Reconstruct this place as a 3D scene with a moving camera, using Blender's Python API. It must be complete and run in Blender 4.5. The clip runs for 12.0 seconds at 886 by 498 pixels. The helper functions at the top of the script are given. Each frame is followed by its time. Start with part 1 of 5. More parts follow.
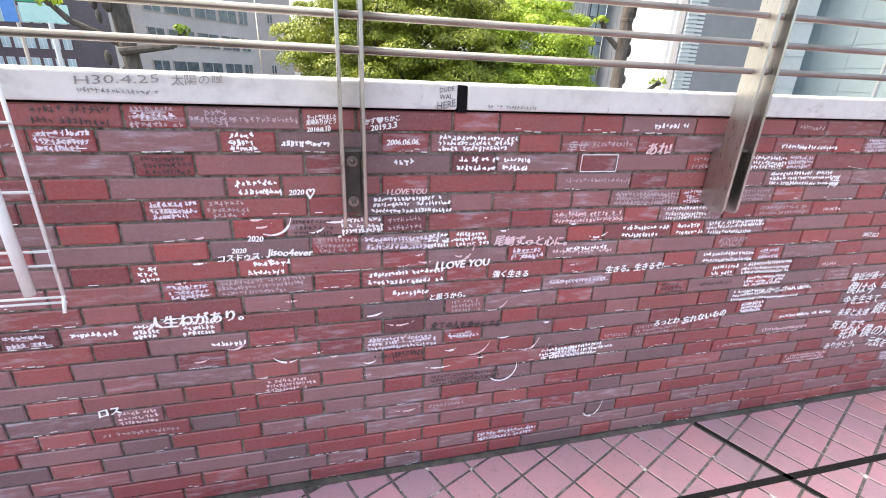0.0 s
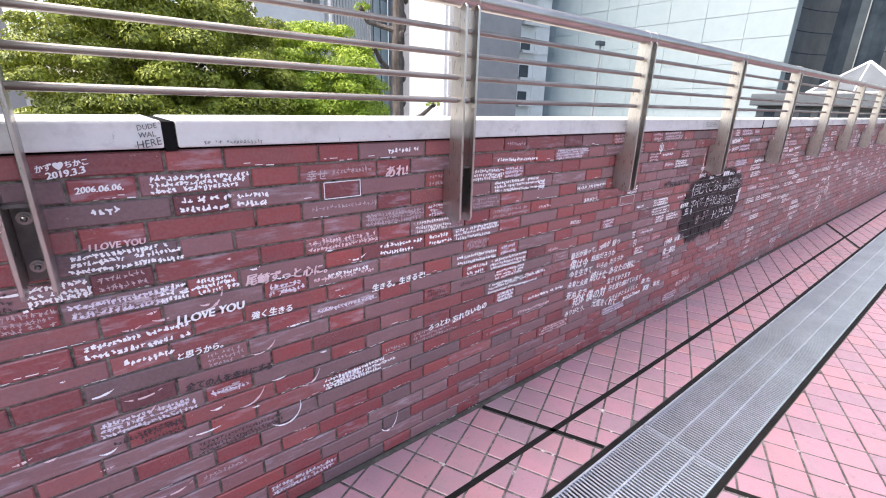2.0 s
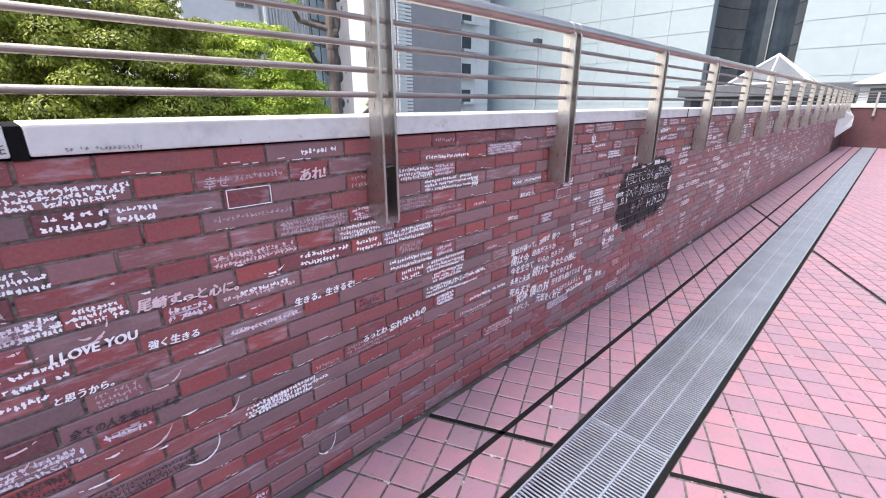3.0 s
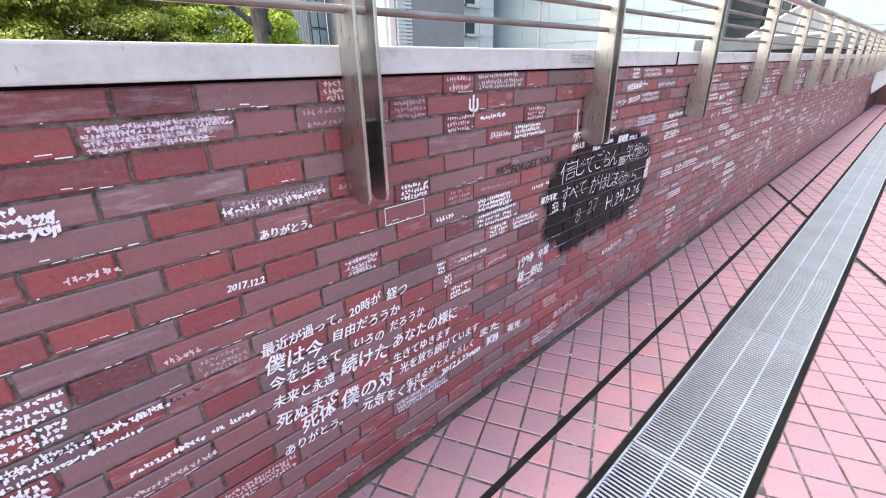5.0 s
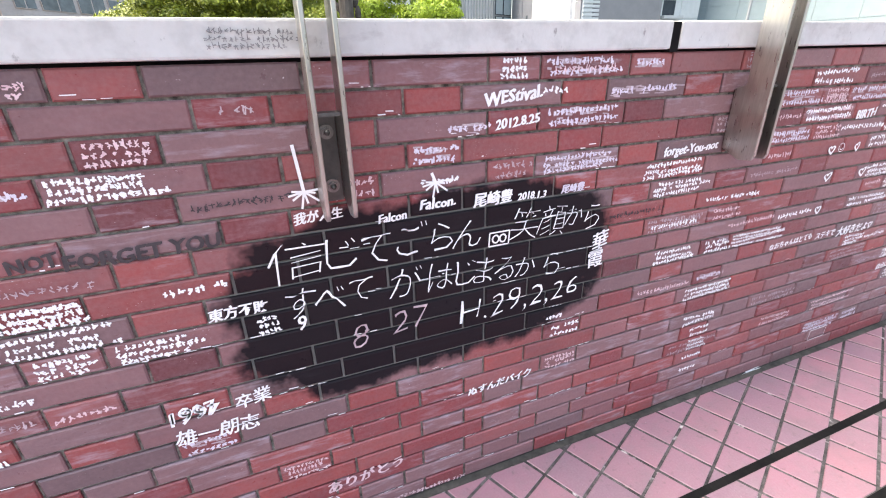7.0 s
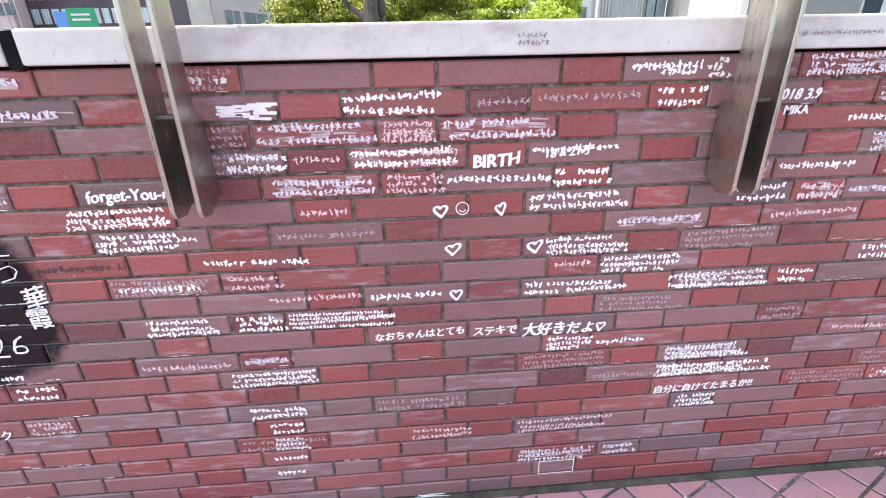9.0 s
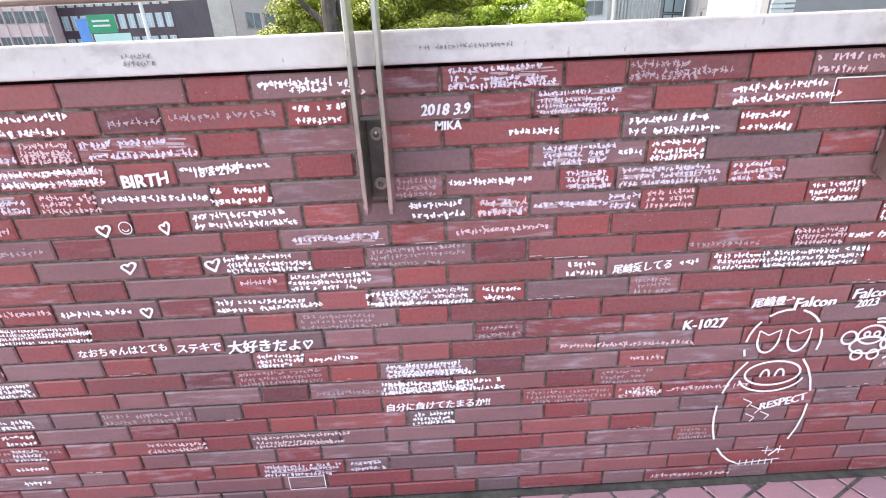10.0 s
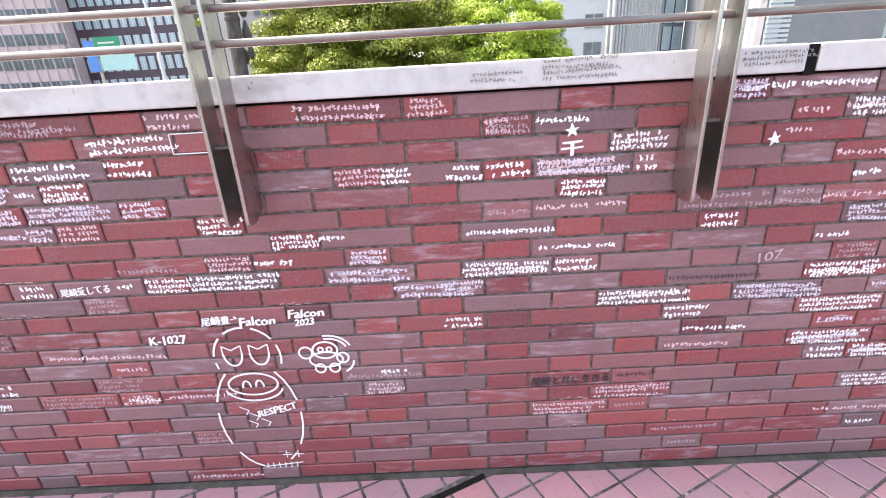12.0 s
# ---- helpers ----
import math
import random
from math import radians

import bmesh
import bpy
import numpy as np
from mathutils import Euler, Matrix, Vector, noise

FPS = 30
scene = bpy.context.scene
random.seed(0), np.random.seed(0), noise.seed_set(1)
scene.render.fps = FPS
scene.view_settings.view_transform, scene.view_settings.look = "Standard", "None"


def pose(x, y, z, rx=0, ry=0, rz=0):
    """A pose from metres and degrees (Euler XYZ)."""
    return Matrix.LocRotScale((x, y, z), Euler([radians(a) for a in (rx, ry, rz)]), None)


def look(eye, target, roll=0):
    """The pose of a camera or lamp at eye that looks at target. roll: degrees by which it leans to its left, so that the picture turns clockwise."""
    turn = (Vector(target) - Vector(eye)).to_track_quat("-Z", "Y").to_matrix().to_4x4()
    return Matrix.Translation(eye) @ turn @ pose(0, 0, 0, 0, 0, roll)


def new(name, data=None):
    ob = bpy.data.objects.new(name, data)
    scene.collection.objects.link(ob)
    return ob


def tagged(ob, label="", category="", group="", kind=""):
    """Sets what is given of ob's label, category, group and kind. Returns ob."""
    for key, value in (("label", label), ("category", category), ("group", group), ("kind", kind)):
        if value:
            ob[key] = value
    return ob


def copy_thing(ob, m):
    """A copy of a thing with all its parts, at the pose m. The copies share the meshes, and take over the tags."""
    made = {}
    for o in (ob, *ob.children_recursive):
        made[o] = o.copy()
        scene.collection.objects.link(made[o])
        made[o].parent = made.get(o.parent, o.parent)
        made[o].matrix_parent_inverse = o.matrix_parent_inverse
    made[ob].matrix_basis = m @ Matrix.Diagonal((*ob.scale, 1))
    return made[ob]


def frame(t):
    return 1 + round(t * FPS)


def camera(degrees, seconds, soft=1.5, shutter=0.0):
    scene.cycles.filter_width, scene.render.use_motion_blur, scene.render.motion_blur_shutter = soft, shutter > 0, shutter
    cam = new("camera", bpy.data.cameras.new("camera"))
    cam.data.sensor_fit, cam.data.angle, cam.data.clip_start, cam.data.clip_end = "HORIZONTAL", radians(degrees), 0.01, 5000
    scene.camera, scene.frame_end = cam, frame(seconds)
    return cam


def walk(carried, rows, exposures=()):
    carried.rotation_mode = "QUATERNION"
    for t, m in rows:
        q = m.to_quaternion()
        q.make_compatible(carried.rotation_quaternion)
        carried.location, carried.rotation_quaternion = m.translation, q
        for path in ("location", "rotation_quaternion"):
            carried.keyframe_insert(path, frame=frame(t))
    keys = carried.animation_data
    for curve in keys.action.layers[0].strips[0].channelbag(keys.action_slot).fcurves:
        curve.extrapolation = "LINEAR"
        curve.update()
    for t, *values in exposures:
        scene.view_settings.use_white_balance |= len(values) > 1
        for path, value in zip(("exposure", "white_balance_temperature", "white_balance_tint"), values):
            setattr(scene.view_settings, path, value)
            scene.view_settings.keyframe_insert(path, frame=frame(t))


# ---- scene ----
cam = camera(90.9, 12.0, soft=1.1)
PATH = [
    (0, (-0.769, -1.045, 1.181), (-0.31, 0.756, 0.442), 2.4),
    (0.5, (-0.73, -1.051, 1.187), (-0.078, 0.7, 0.475), 2.3),
    (1, (-0.683, -1.075, 1.196), (0.163, 0.606, 0.519), 2.0),
    (1.5, (-0.643, -1.089, 1.206), (0.392, 0.493, 0.553), 2.0),
    (2, (-0.606, -1.118, 1.209), (0.575, 0.368, 0.58), 1.4),
    (2.5, (-0.577, -1.125, 1.204), (0.713, 0.274, 0.589), 0.5),
    (3, (-0.495, -1.108, 1.195), (0.841, 0.242, 0.567), -0.2),
    (3.2, (-0.422, -1.091, 1.184), (0.918, 0.249, 0.545), -0.5),
    (4.8, (0.617, -0.845, 1.122), (1.922, 0.468, 0.365), -0.6),
    (5, (0.782, -0.847, 1.121), (2.048, 0.495, 0.348), -1.2),
    (5.5, (1.166, -0.807, 1.114), (2.325, 0.614, 0.314), -1.8),
    (6, (1.529, -0.775, 1.104), (2.548, 0.749, 0.305), -2.1),
    (6.5, (1.896, -0.804, 1.113), (2.744, 0.817, 0.304), -1.7),
    (6.7, (2.023, -0.805, 1.1), (2.797, 0.855, 0.296), -1.6),
    (8.3, (3.203, -0.843, 1.111), (3.421, 0.974, 0.304), -1.0),
    (8.5, (3.357, -0.841, 1.108), (3.543, 0.99, 0.325), -0.9),
    (9, (3.749, -0.857, 1.085), (3.866, 0.99, 0.326), -1.4),
    (9.5, (4.123, -0.891, 1.077), (4.184, 0.953, 0.305), -2.0),
    (10, (4.48, -0.865, 1.098), (4.508, 0.982, 0.333), -2.5),
    (10.5, (4.828, -0.917, 1.102), (4.842, 0.931, 0.338), -2.6),
    (11, (5.162, -0.967, 1.12), (5.164, 0.901, 0.404), -2.5),
    (11.2, (5.319, -0.971, 1.106), (5.31, 0.901, 0.404), -2.3),
    (11.5, (5.53, -0.985, 1.117), (5.528, 0.884, 0.406), -2.8),
    (12, (5.872, -1.02, 1.128), (5.847, 0.848, 0.414), -3.3),
]
walk(cam, [(t, look(eye, target, roll)) for t, eye, target, roll in PATH], exposures=[(0, 2.17, 7300, 5.5), (1, 2.06, 7120, 7.5), (3, 1.72, 6700, 12), (5.5, 2.06, 7050, 7.5), (9, 2.28, 7400, 5.5), (12, 2.34, 7300, 9)])

# ---- world and sun: bright overcast day ----
world = bpy.data.worlds.new("overcast_sky")
scene.world = world
world.use_nodes = True
wn = world.node_tree
sky = wn.nodes.new("ShaderNodeTexSky")
sky.sky_type = "NISHITA"
sky.sun_disc = False
sky.sun_elevation = radians(58)
sky.sun_rotation = radians(-70)
sky.air_density, sky.dust_density, sky.ozone_density = 1.0, 4.0, 1.0
wn.links.new(sky.outputs[0], wn.nodes["Background"].inputs[0])
wn.nodes["Background"].inputs[1].default_value = 0.15
sun = new("sun", bpy.data.lights.new("sun", "SUN"))
sun.data.energy, sun.data.angle, sun.data.color = 1.1, radians(32), (1.0, 0.97, 0.95)
sun.matrix_world = look((-13, 4, 22), (0, 0, 0))


# ---- node and mesh helpers ----
def material(name, rough=0.6, metal=0.0):
    m = bpy.data.materials.new(name)
    m.use_nodes = True
    b = m.node_tree.nodes["Principled BSDF"]
    b.inputs["Roughness"].default_value, b.inputs["Metallic"].default_value = rough, metal
    return m


def node(m, kind, **values):
    n = m.node_tree.nodes.new(kind)
    for key, value in values.items():
        n.inputs[key].default_value = value
    return n


def link(m, a, b):
    m.node_tree.links.new(a, b)


def position(m, scale=(1, 1, 1)):
    g = m.node_tree.nodes.new("ShaderNodeNewGeometry")
    v = m.node_tree.nodes.new("ShaderNodeVectorMath")
    v.operation = "MULTIPLY"
    v.inputs[1].default_value = scale
    link(m, g.outputs["Position"], v.inputs[0])
    return v.outputs[0]


def noise_value(m, scale, detail=4.0, stretch=(1, 1, 1), rough=0.6):
    n = node(m, "ShaderNodeTexNoise", Scale=scale, Detail=detail, Roughness=rough)
    link(m, position(m, stretch), n.inputs["Vector"])
    return n.outputs["Fac"]


def ramp(m, fac, stops):
    n = m.node_tree.nodes.new("ShaderNodeValToRGB")
    while len(n.color_ramp.elements) < len(stops):
        n.color_ramp.elements.new(0.5)
    for e, (p, c) in zip(n.color_ramp.elements, stops):
        e.position, e.color = p, (*c, 1) if len(c) == 3 else c
    link(m, fac, n.inputs[0])
    return n.outputs[0]


def grey(v):
    return (v, v, v)


def mix(m, fac, a, b, mode="MIX"):
    n = m.node_tree.nodes.new("ShaderNodeMix")
    n.data_type, n.blend_type = "RGBA", mode
    for value, slot in ((fac, 0), (a, 6), (b, 7)):
        if isinstance(value, (int, float)):
            n.inputs[slot].default_value = value
        elif isinstance(value, tuple):
            n.inputs[slot].default_value = (*value, 1)
        else:
            link(m, value, n.inputs[slot])
    return n.outputs[2]


def calc(m, op, a, b=0.0, c=0.0):
    n = m.node_tree.nodes.new("ShaderNodeMath")
    n.operation = op
    for i, v in enumerate((a, b, c)):
        if isinstance(v, (int, float)):
            n.inputs[i].default_value = v
        else:
            link(m, v, n.inputs[i])
    return n.outputs[0]


def bump(m, height, strength, distance=0.002):
    n = node(m, "ShaderNodeBump", Strength=strength, Distance=distance)
    link(m, height, n.inputs["Height"])
    link(m, n.outputs[0], m.node_tree.nodes["Principled BSDF"].inputs["Normal"])


def paint(m, colour, slot="Base Color"):
    b = m.node_tree.nodes["Principled BSDF"]
    if isinstance(colour, tuple):
        b.inputs[slot].default_value = (*colour, 1)
    else:
        link(m, colour, b.inputs[slot])


def surface(name, dark, light, fine=30.0, coarse=3.0, rough=0.6, metal=0.0, relief=0.2, stretch=(1, 1, 1)):
    """A two-scale mottled surface."""
    m = material(name, rough, metal)
    f = calc(m, "MULTIPLY_ADD", noise_value(m, fine, 6, stretch), 0.45, calc(m, "MULTIPLY", noise_value(m, coarse, 3, stretch), 0.55))
    paint(m, ramp(m, f, [(0.32, dark), (0.66, light)]))
    if relief:
        bump(m, noise_value(m, fine * 3, 3), relief)
    return m


def add_box(bm, x0, x1, y0, y1, z0, z1, bevel=0.0):
    """An axis-aligned box, its edges chamfered where bevel is given."""
    made = bmesh.ops.create_cube(bm, size=1)["verts"]
    for v in made:
        v.co = Vector(((x0 + x1) / 2 + v.co.x * (x1 - x0), (y0 + y1) / 2 + v.co.y * (y1 - y0), (z0 + z1) / 2 + v.co.z * (z1 - z0)))
    if bevel:
        edges = list({e for v in made for e in v.link_edges})
        bmesh.ops.bevel(bm, geom=edges, offset=bevel, segments=2, affect="EDGES", profile=0.6)


def add_tube(bm, a, b, r0, r1=None, segments=12):
    """A tube or tapered limb from a to b."""
    a, b = Vector(a), Vector(b)
    m = Matrix.Translation((a + b) / 2) @ (b - a).to_track_quat("Z", "Y").to_matrix().to_4x4()
    bmesh.ops.create_cone(bm, cap_ends=True, segments=segments, radius1=r0, radius2=r0 if r1 is None else r1, depth=(b - a).length, matrix=m)


def to_mesh(name, bm, mat, smooth=False):
    me = bpy.data.meshes.new(name)
    bm.to_mesh(me)
    bm.free()
    me.materials.append(mat)
    if smooth:
        me.shade_smooth()
    return me


def part(name, bm, mat, parent, label="", smooth=False):
    ob = new(name, to_mesh(name, bm, mat, smooth))
    ob.parent = parent
    return tagged(ob, label)


def box_part(name, parent, mat, x0, x1, y0, y1, z0, z1, bevel=0.0, label=""):
    bm = bmesh.new()
    add_box(bm, x0, x1, y0, y1, z0, z1, bevel)
    return part(name, bm, mat, parent, label)


def raw(name, verts, faces, mat, parent=None):
    me = bpy.data.meshes.new(name)
    me.from_pydata(verts, [], faces)
    me.materials.append(mat)
    ob = new(name, me)
    ob.parent = parent
    return ob


# ---- materials ----
COURSE, HEADER, FIRST = 0.0502, 0.118, 3.449
ROWS = 22


def spray_mask(m):
    """The worn oval of black spray paint on the wall."""
    sep = m.node_tree.nodes.new("ShaderNodeSeparateXYZ")
    link(m, position(m), sep.inputs[0])
    dx = calc(m, "POWER", calc(m, "ABSOLUTE", calc(m, "DIVIDE", calc(m, "SUBTRACT", sep.outputs[0], 2.525), 0.46)), 4.2)
    slope = calc(m, "MULTIPLY", calc(m, "SUBTRACT", sep.outputs[0], 2.525), 0.05)
    dz = calc(m, "POWER", calc(m, "ABSOLUTE", calc(m, "DIVIDE", calc(m, "SUBTRACT", calc(m, "SUBTRACT", sep.outputs[2], 0.635), slope), 0.220)), 3.4)
    d = calc(m, "ADD", calc(m, "ADD", dx, dz), calc(m, "MULTIPLY", calc(m, "SUBTRACT", noise_value(m, 9, 4), 0.5), 1.7))
    d = calc(m, "ADD", d, calc(m, "MULTIPLY", calc(m, "GREATER_THAN", sep.outputs[1], 0.06), 9.0))
    return ramp(m, d, [(0.68, grey(0.97)), (1.08, grey(0.0))])


def brick_material(name, stops, island):
    m = material(name, 0.5)
    if island:
        rnd = m.node_tree.nodes.new("ShaderNodeNewGeometry").outputs["Random Per Island"]
    else:
        rnd = m.node_tree.nodes.new("ShaderNodeObjectInfo").outputs["Random"]
    base = ramp(m, rnd, stops)
    base = mix(m, ramp(m, noise_value(m, 14, 5, (1, 1, 2.5)), [(0.3, grey(0.0)), (0.75, grey(0.45))]), base, (0.15, 0.09, 0.10))
    base = mix(m, ramp(m, noise_value(m, 120, 4), [(0.35, grey(0.0)), (0.8, grey(0.22))]), base, (0.42, 0.27, 0.28))
    second = calc(m, "FRACT", calc(m, "MULTIPLY", rnd, 13.7))
    smear = calc(m, "MULTIPLY", ramp(m, noise_value(m, 26, 5, (0.5, 1, 2.6)), [(0.50, grey(0.0)), (0.72, grey(0.8))]), ramp(m, second, [(0.62, grey(0.05)), (0.8, grey(0.75))]))
    base = mix(m, smear, base, (0.50, 0.43, 0.49))
    specks = ramp(m, noise_value(m, 210, 3, (0.8, 1, 1.5)), [(0.66, grey(0.0)), (0.70, grey(0.9))])
    patches = ramp(m, noise_value(m, 9, 3, (0.8, 1, 1.5)), [(0.54, grey(0.0)), (0.64, grey(0.9))])
    base = mix(m, calc(m, "MULTIPLY", specks, patches), base, (0.80, 0.72, 0.74))
    grime = ramp(m, noise_value(m, 2.2, 5), [(0.45, grey(0.0)), (0.7, grey(0.28))])
    base = mix(m, grime, base, (0.11, 0.055, 0.06))
    spray = spray_mask(m)
    paint(m, mix(m, spray, base, (0.010, 0.009, 0.012)))
    paint(m, calc(m, "SUBTRACT", 0.45, calc(m, "MULTIPLY", spray, 0.36)), "Specular IOR Level")
    paint(m, ramp(m, noise_value(m, 45, 4), [(0.3, grey(0.26)), (0.7, grey(0.52))]), "Roughness")
    bump(m, noise_value(m, 170, 5), 0.35, 0.0015)
    return m


RED = [(0.0, (0.115, 0.022, 0.028)), (0.25, (0.27, 0.042, 0.045)), (0.65, (0.35, 0.062, 0.055)), (0.88, (0.34, 0.09, 0.088)), (1.0, (0.29, 0.13, 0.135))]
MAUVE = [(0.0, (0.20, 0.042, 0.045)), (0.2, (0.30, 0.06, 0.056)), (0.38, (0.29, 0.10, 0.10)), (0.42, (0.25, 0.112, 0.118)), (0.8, (0.27, 0.142, 0.146)), (1.0, (0.145, 0.092, 0.097))]
brick_red = brick_material("red_brick", RED, False)
brick_mauve = brick_material("mauve_brick", MAUVE, False)
brick_far = brick_material("mixed_brick", [RED[1], (0.3, RED[2][1]), (0.45, RED[3][1]), (0.55, MAUVE[3][1]), (0.85, MAUVE[4][1]), MAUVE[5]], True)
mortar = material("mortar", 0.95)
paint(mortar, mix(mortar, spray_mask(mortar), ramp(mortar, noise_value(mortar, 60, 6), [(0.30, (0.045, 0.040, 0.034)), (0.5, (0.20, 0.182, 0.152)), (0.72, (0.36, 0.33, 0.285))]), (0.20, 0.19, 0.175)))
bump(mortar, noise_value(mortar, 300, 4), 0.6, 0.003)

coping_mat = material("painted_coping", 0.55)
cb = ramp(coping_mat, calc(coping_mat, "MULTIPLY_ADD", noise_value(coping_mat, 40, 6), 0.4, calc(coping_mat, "MULTIPLY", noise_value(coping_mat, 3.5, 4), 0.6)), [(0.3, (0.47, 0.465, 0.45)), (0.5, (0.635, 0.632, 0.612)), (0.7, (0.72, 0.72, 0.702))])
cb = mix(coping_mat, ramp(coping_mat, noise_value(coping_mat, 9, 6, (0.7, 1, 1.6)), [(0.56, grey(0.0)), (0.68, grey(0.6))]), cb, (0.40, 0.375, 0.365))
cb = mix(coping_mat, ramp(coping_mat, noise_value(coping_mat, 30, 7, (1.6, 1, 0.8)), [(0.66, grey(0.0)), (0.72, grey(0.7))]), cb, (0.22, 0.205, 0.20))
paint(coping_mat, cb)
bump(coping_mat, noise_value(coping_mat, 140, 5), 0.25)
sealant = surface("black_sealant", (0.004, 0.004, 0.005), (0.016, 0.015, 0.015), 60, 6, 0.95)
sealant.node_tree.nodes["Principled BSDF"].inputs["Specular IOR Level"].default_value = 0.12
steel = material("brushed_stainless_steel", 0.34, 1.0)
paint(steel, ramp(steel, noise_value(steel, 40, 6, (6, 6, 0.5)), [(0.3, (0.43, 0.405, 0.375)), (0.7, (0.53, 0.505, 0.475))]))
paint(steel, ramp(steel, noise_value(steel, 25, 5, (8, 8, 1)), [(0.3, grey(0.24)), (0.7, grey(0.44))]), "Roughness")
rail_steel = material("satin_steel_handrail", 0.36, 1.0)
paint(rail_steel, ramp(rail_steel, noise_value(rail_steel, 16, 6, (0.5, 5, 5)), [(0.3, (0.34, 0.305, 0.275)), (0.7, (0.46, 0.42, 0.385))]))
tube_steel = material("satin_steel_tube", 0.42, 1.0)
paint(tube_steel, ramp(tube_steel, noise_value(tube_steel, 14, 6, (0.6, 4, 4)), [(0.3, (0.20, 0.175, 0.155)), (0.7, (0.34, 0.305, 0.275))]))
dark_steel = surface("dull_dark_steel", (0.07, 0.065, 0.062), (0.17, 0.16, 0.15), 40, 5, 0.5, 0.6)
bolt_steel = surface("bright_bolt_steel", (0.15, 0.14, 0.135), (0.33, 0.32, 0.31), 80, 9, 0.3, 1.0)
grate_steel = surface("galvanised_steel", (0.50, 0.54, 0.62), (0.68, 0.72, 0.81), 45, 4, 0.34, 0.85)
# near-black colour stands in for the shade between the grating bars
drain_shade = surface("shaded_drain_channel", (0.006, 0.006, 0.006), (0.02, 0.019, 0.018), 20, 3, 0.8)


def tile_material(name, island):
    m = material(name, 0.55)
    if island:
        rnd = m.node_tree.nodes.new("ShaderNodeNewGeometry").outputs["Random Per Island"]
    else:
        rnd = m.node_tree.nodes.new("ShaderNodeObjectInfo").outputs["Random"]
    base = ramp(m, rnd, [(0.0, (0.240, 0.150, 0.198)), (0.18, (0.268, 0.150, 0.198)), (0.45, (0.300, 0.161, 0.210)), (0.8, (0.330, 0.168, 0.212)), (0.94, (0.342, 0.164, 0.200)), (1.0, (0.350, 0.162, 0.188))])
    base = mix(m, ramp(m, noise_value(m, 11, 5), [(0.42, grey(0.0)), (0.70, grey(0.65))]), base, (0.225, 0.162, 0.190))
    base = mix(m, ramp(m, noise_value(m, 180, 4), [(0.4, grey(0.0)), (0.8, grey(0.3))]), base, (0.375, 0.278, 0.322))
    base = mix(m, ramp(m, noise_value(m, 2.3, 4), [(0.5, grey(0.0)), (0.75, grey(0.4))]), base, (0.170, 0.132, 0.145))
    base = mix(m, ramp(m, noise_value(m, 36, 6), [(0.60, grey(0.0)), (0.72, grey(0.55))]), base, (0.120, 0.098, 0.100))
    base = mix(m, ramp(m, noise_value(m, 75, 5, (1, 1.3, 1)), [(0.68, grey(0.0)), (0.74, grey(0.6))]), base, (0.48, 0.43, 0.44))
    paint(m, base)
    paint(m, ramp(m, noise_value(m, 30, 4), [(0.3, grey(0.30)), (0.7, grey(0.55))]), "Roughness")
    bump(m, noise_value(m, 220, 4), 0.25, 0.001)
    return m


tile_one, tile_many = tile_material("pink_paving_tile", False), tile_material("pink_paving", True)
grout = material("grey_grout", 0.9)
gc = ramp(grout, calc(grout, "MULTIPLY_ADD", noise_value(grout, 60, 6), 0.5, calc(grout, "MULTIPLY", noise_value(grout, 9, 4), 0.5)), [(0.36, (0.018, 0.017, 0.018)), (0.52, (0.075, 0.068, 0.070)), (0.68, (0.20, 0.185, 0.19))])
gc = mix(grout, ramp(grout, noise_value(grout, 22, 5), [(0.62, grey(0.0)), (0.70, grey(0.9))]), gc, (0.55, 0.52, 0.53))
paint(grout, gc)
bump(grout, noise_value(grout, 165, 3), 0.6)
wall_dirt = surface("grey_dirt_in_joint", (0.012, 0.011, 0.011), (0.095, 0.09, 0.082), 35, 6, 0.95, 0, 0.6)

INKS = {
    "white": surface("white_marker", (0.86, 0.83, 0.85), (0.95, 0.93, 0.94), 220, 30, 0.6, 0, 0),
    "lilac": surface("faded_lilac_marker", (0.60, 0.52, 0.62), (0.84, 0.78, 0.86), 200, 30, 0.6, 0, 0),
    "pink": surface("faded_pink_marker", (0.66, 0.42, 0.45), (0.86, 0.68, 0.70), 200, 30, 0.6, 0, 0),
    "faint": surface("worn_marker", (0.36, 0.25, 0.28), (0.62, 0.50, 0.53), 200, 30, 0.6, 0, 0),
    "dark": surface("dark_marker", (0.025, 0.02, 0.025), (0.07, 0.055, 0.06), 200, 30, 0.6, 0, 0),
    "grey": surface("smudged_dark_marker", (0.13, 0.125, 0.13), (0.34, 0.33, 0.33), 200, 30, 0.6, 0, 0),
}

# ---- wall: brick-faced parapet in four lengths ----
LENGTHS = ((-5.0, -0.471, "wall_1"), (-0.471, 3.091, "wall_2"), (3.091, 6.673, "wall_3"), (6.673, 14.4, "wall_4"))
walls = []
for x0, x1, name in LENGTHS:
    bm = bmesh.new()
    add_box(bm, x0, x1, 0.007, 0.30, -0.02, 1.100)
    ob = new(name, to_mesh(name, bm, mortar))
    walls.append(tagged(ob, "brick-faced parapet wall covered in marker-pen messages", "wall", kind="structure"))


def bricks_of(row):
    """The bricks of a course: left end, right end, and whether it is a stretcher."""
    for k in range(-25, 33):
        unit = 0.3474 if k < 0 else 0.3507
        x = FIRST + (k + 0.5 * (row % 2)) * unit
        gap = 0.0029
        yield x + gap, x + unit - HEADER - gap, True
        yield x + unit - HEADER + gap, x + unit - gap, False


def course(row):
    """Lower and upper edge of a course, counted from the top."""
    top = 1.104 - row * COURSE
    return top - COURSE + 0.0028, top - 0.0028


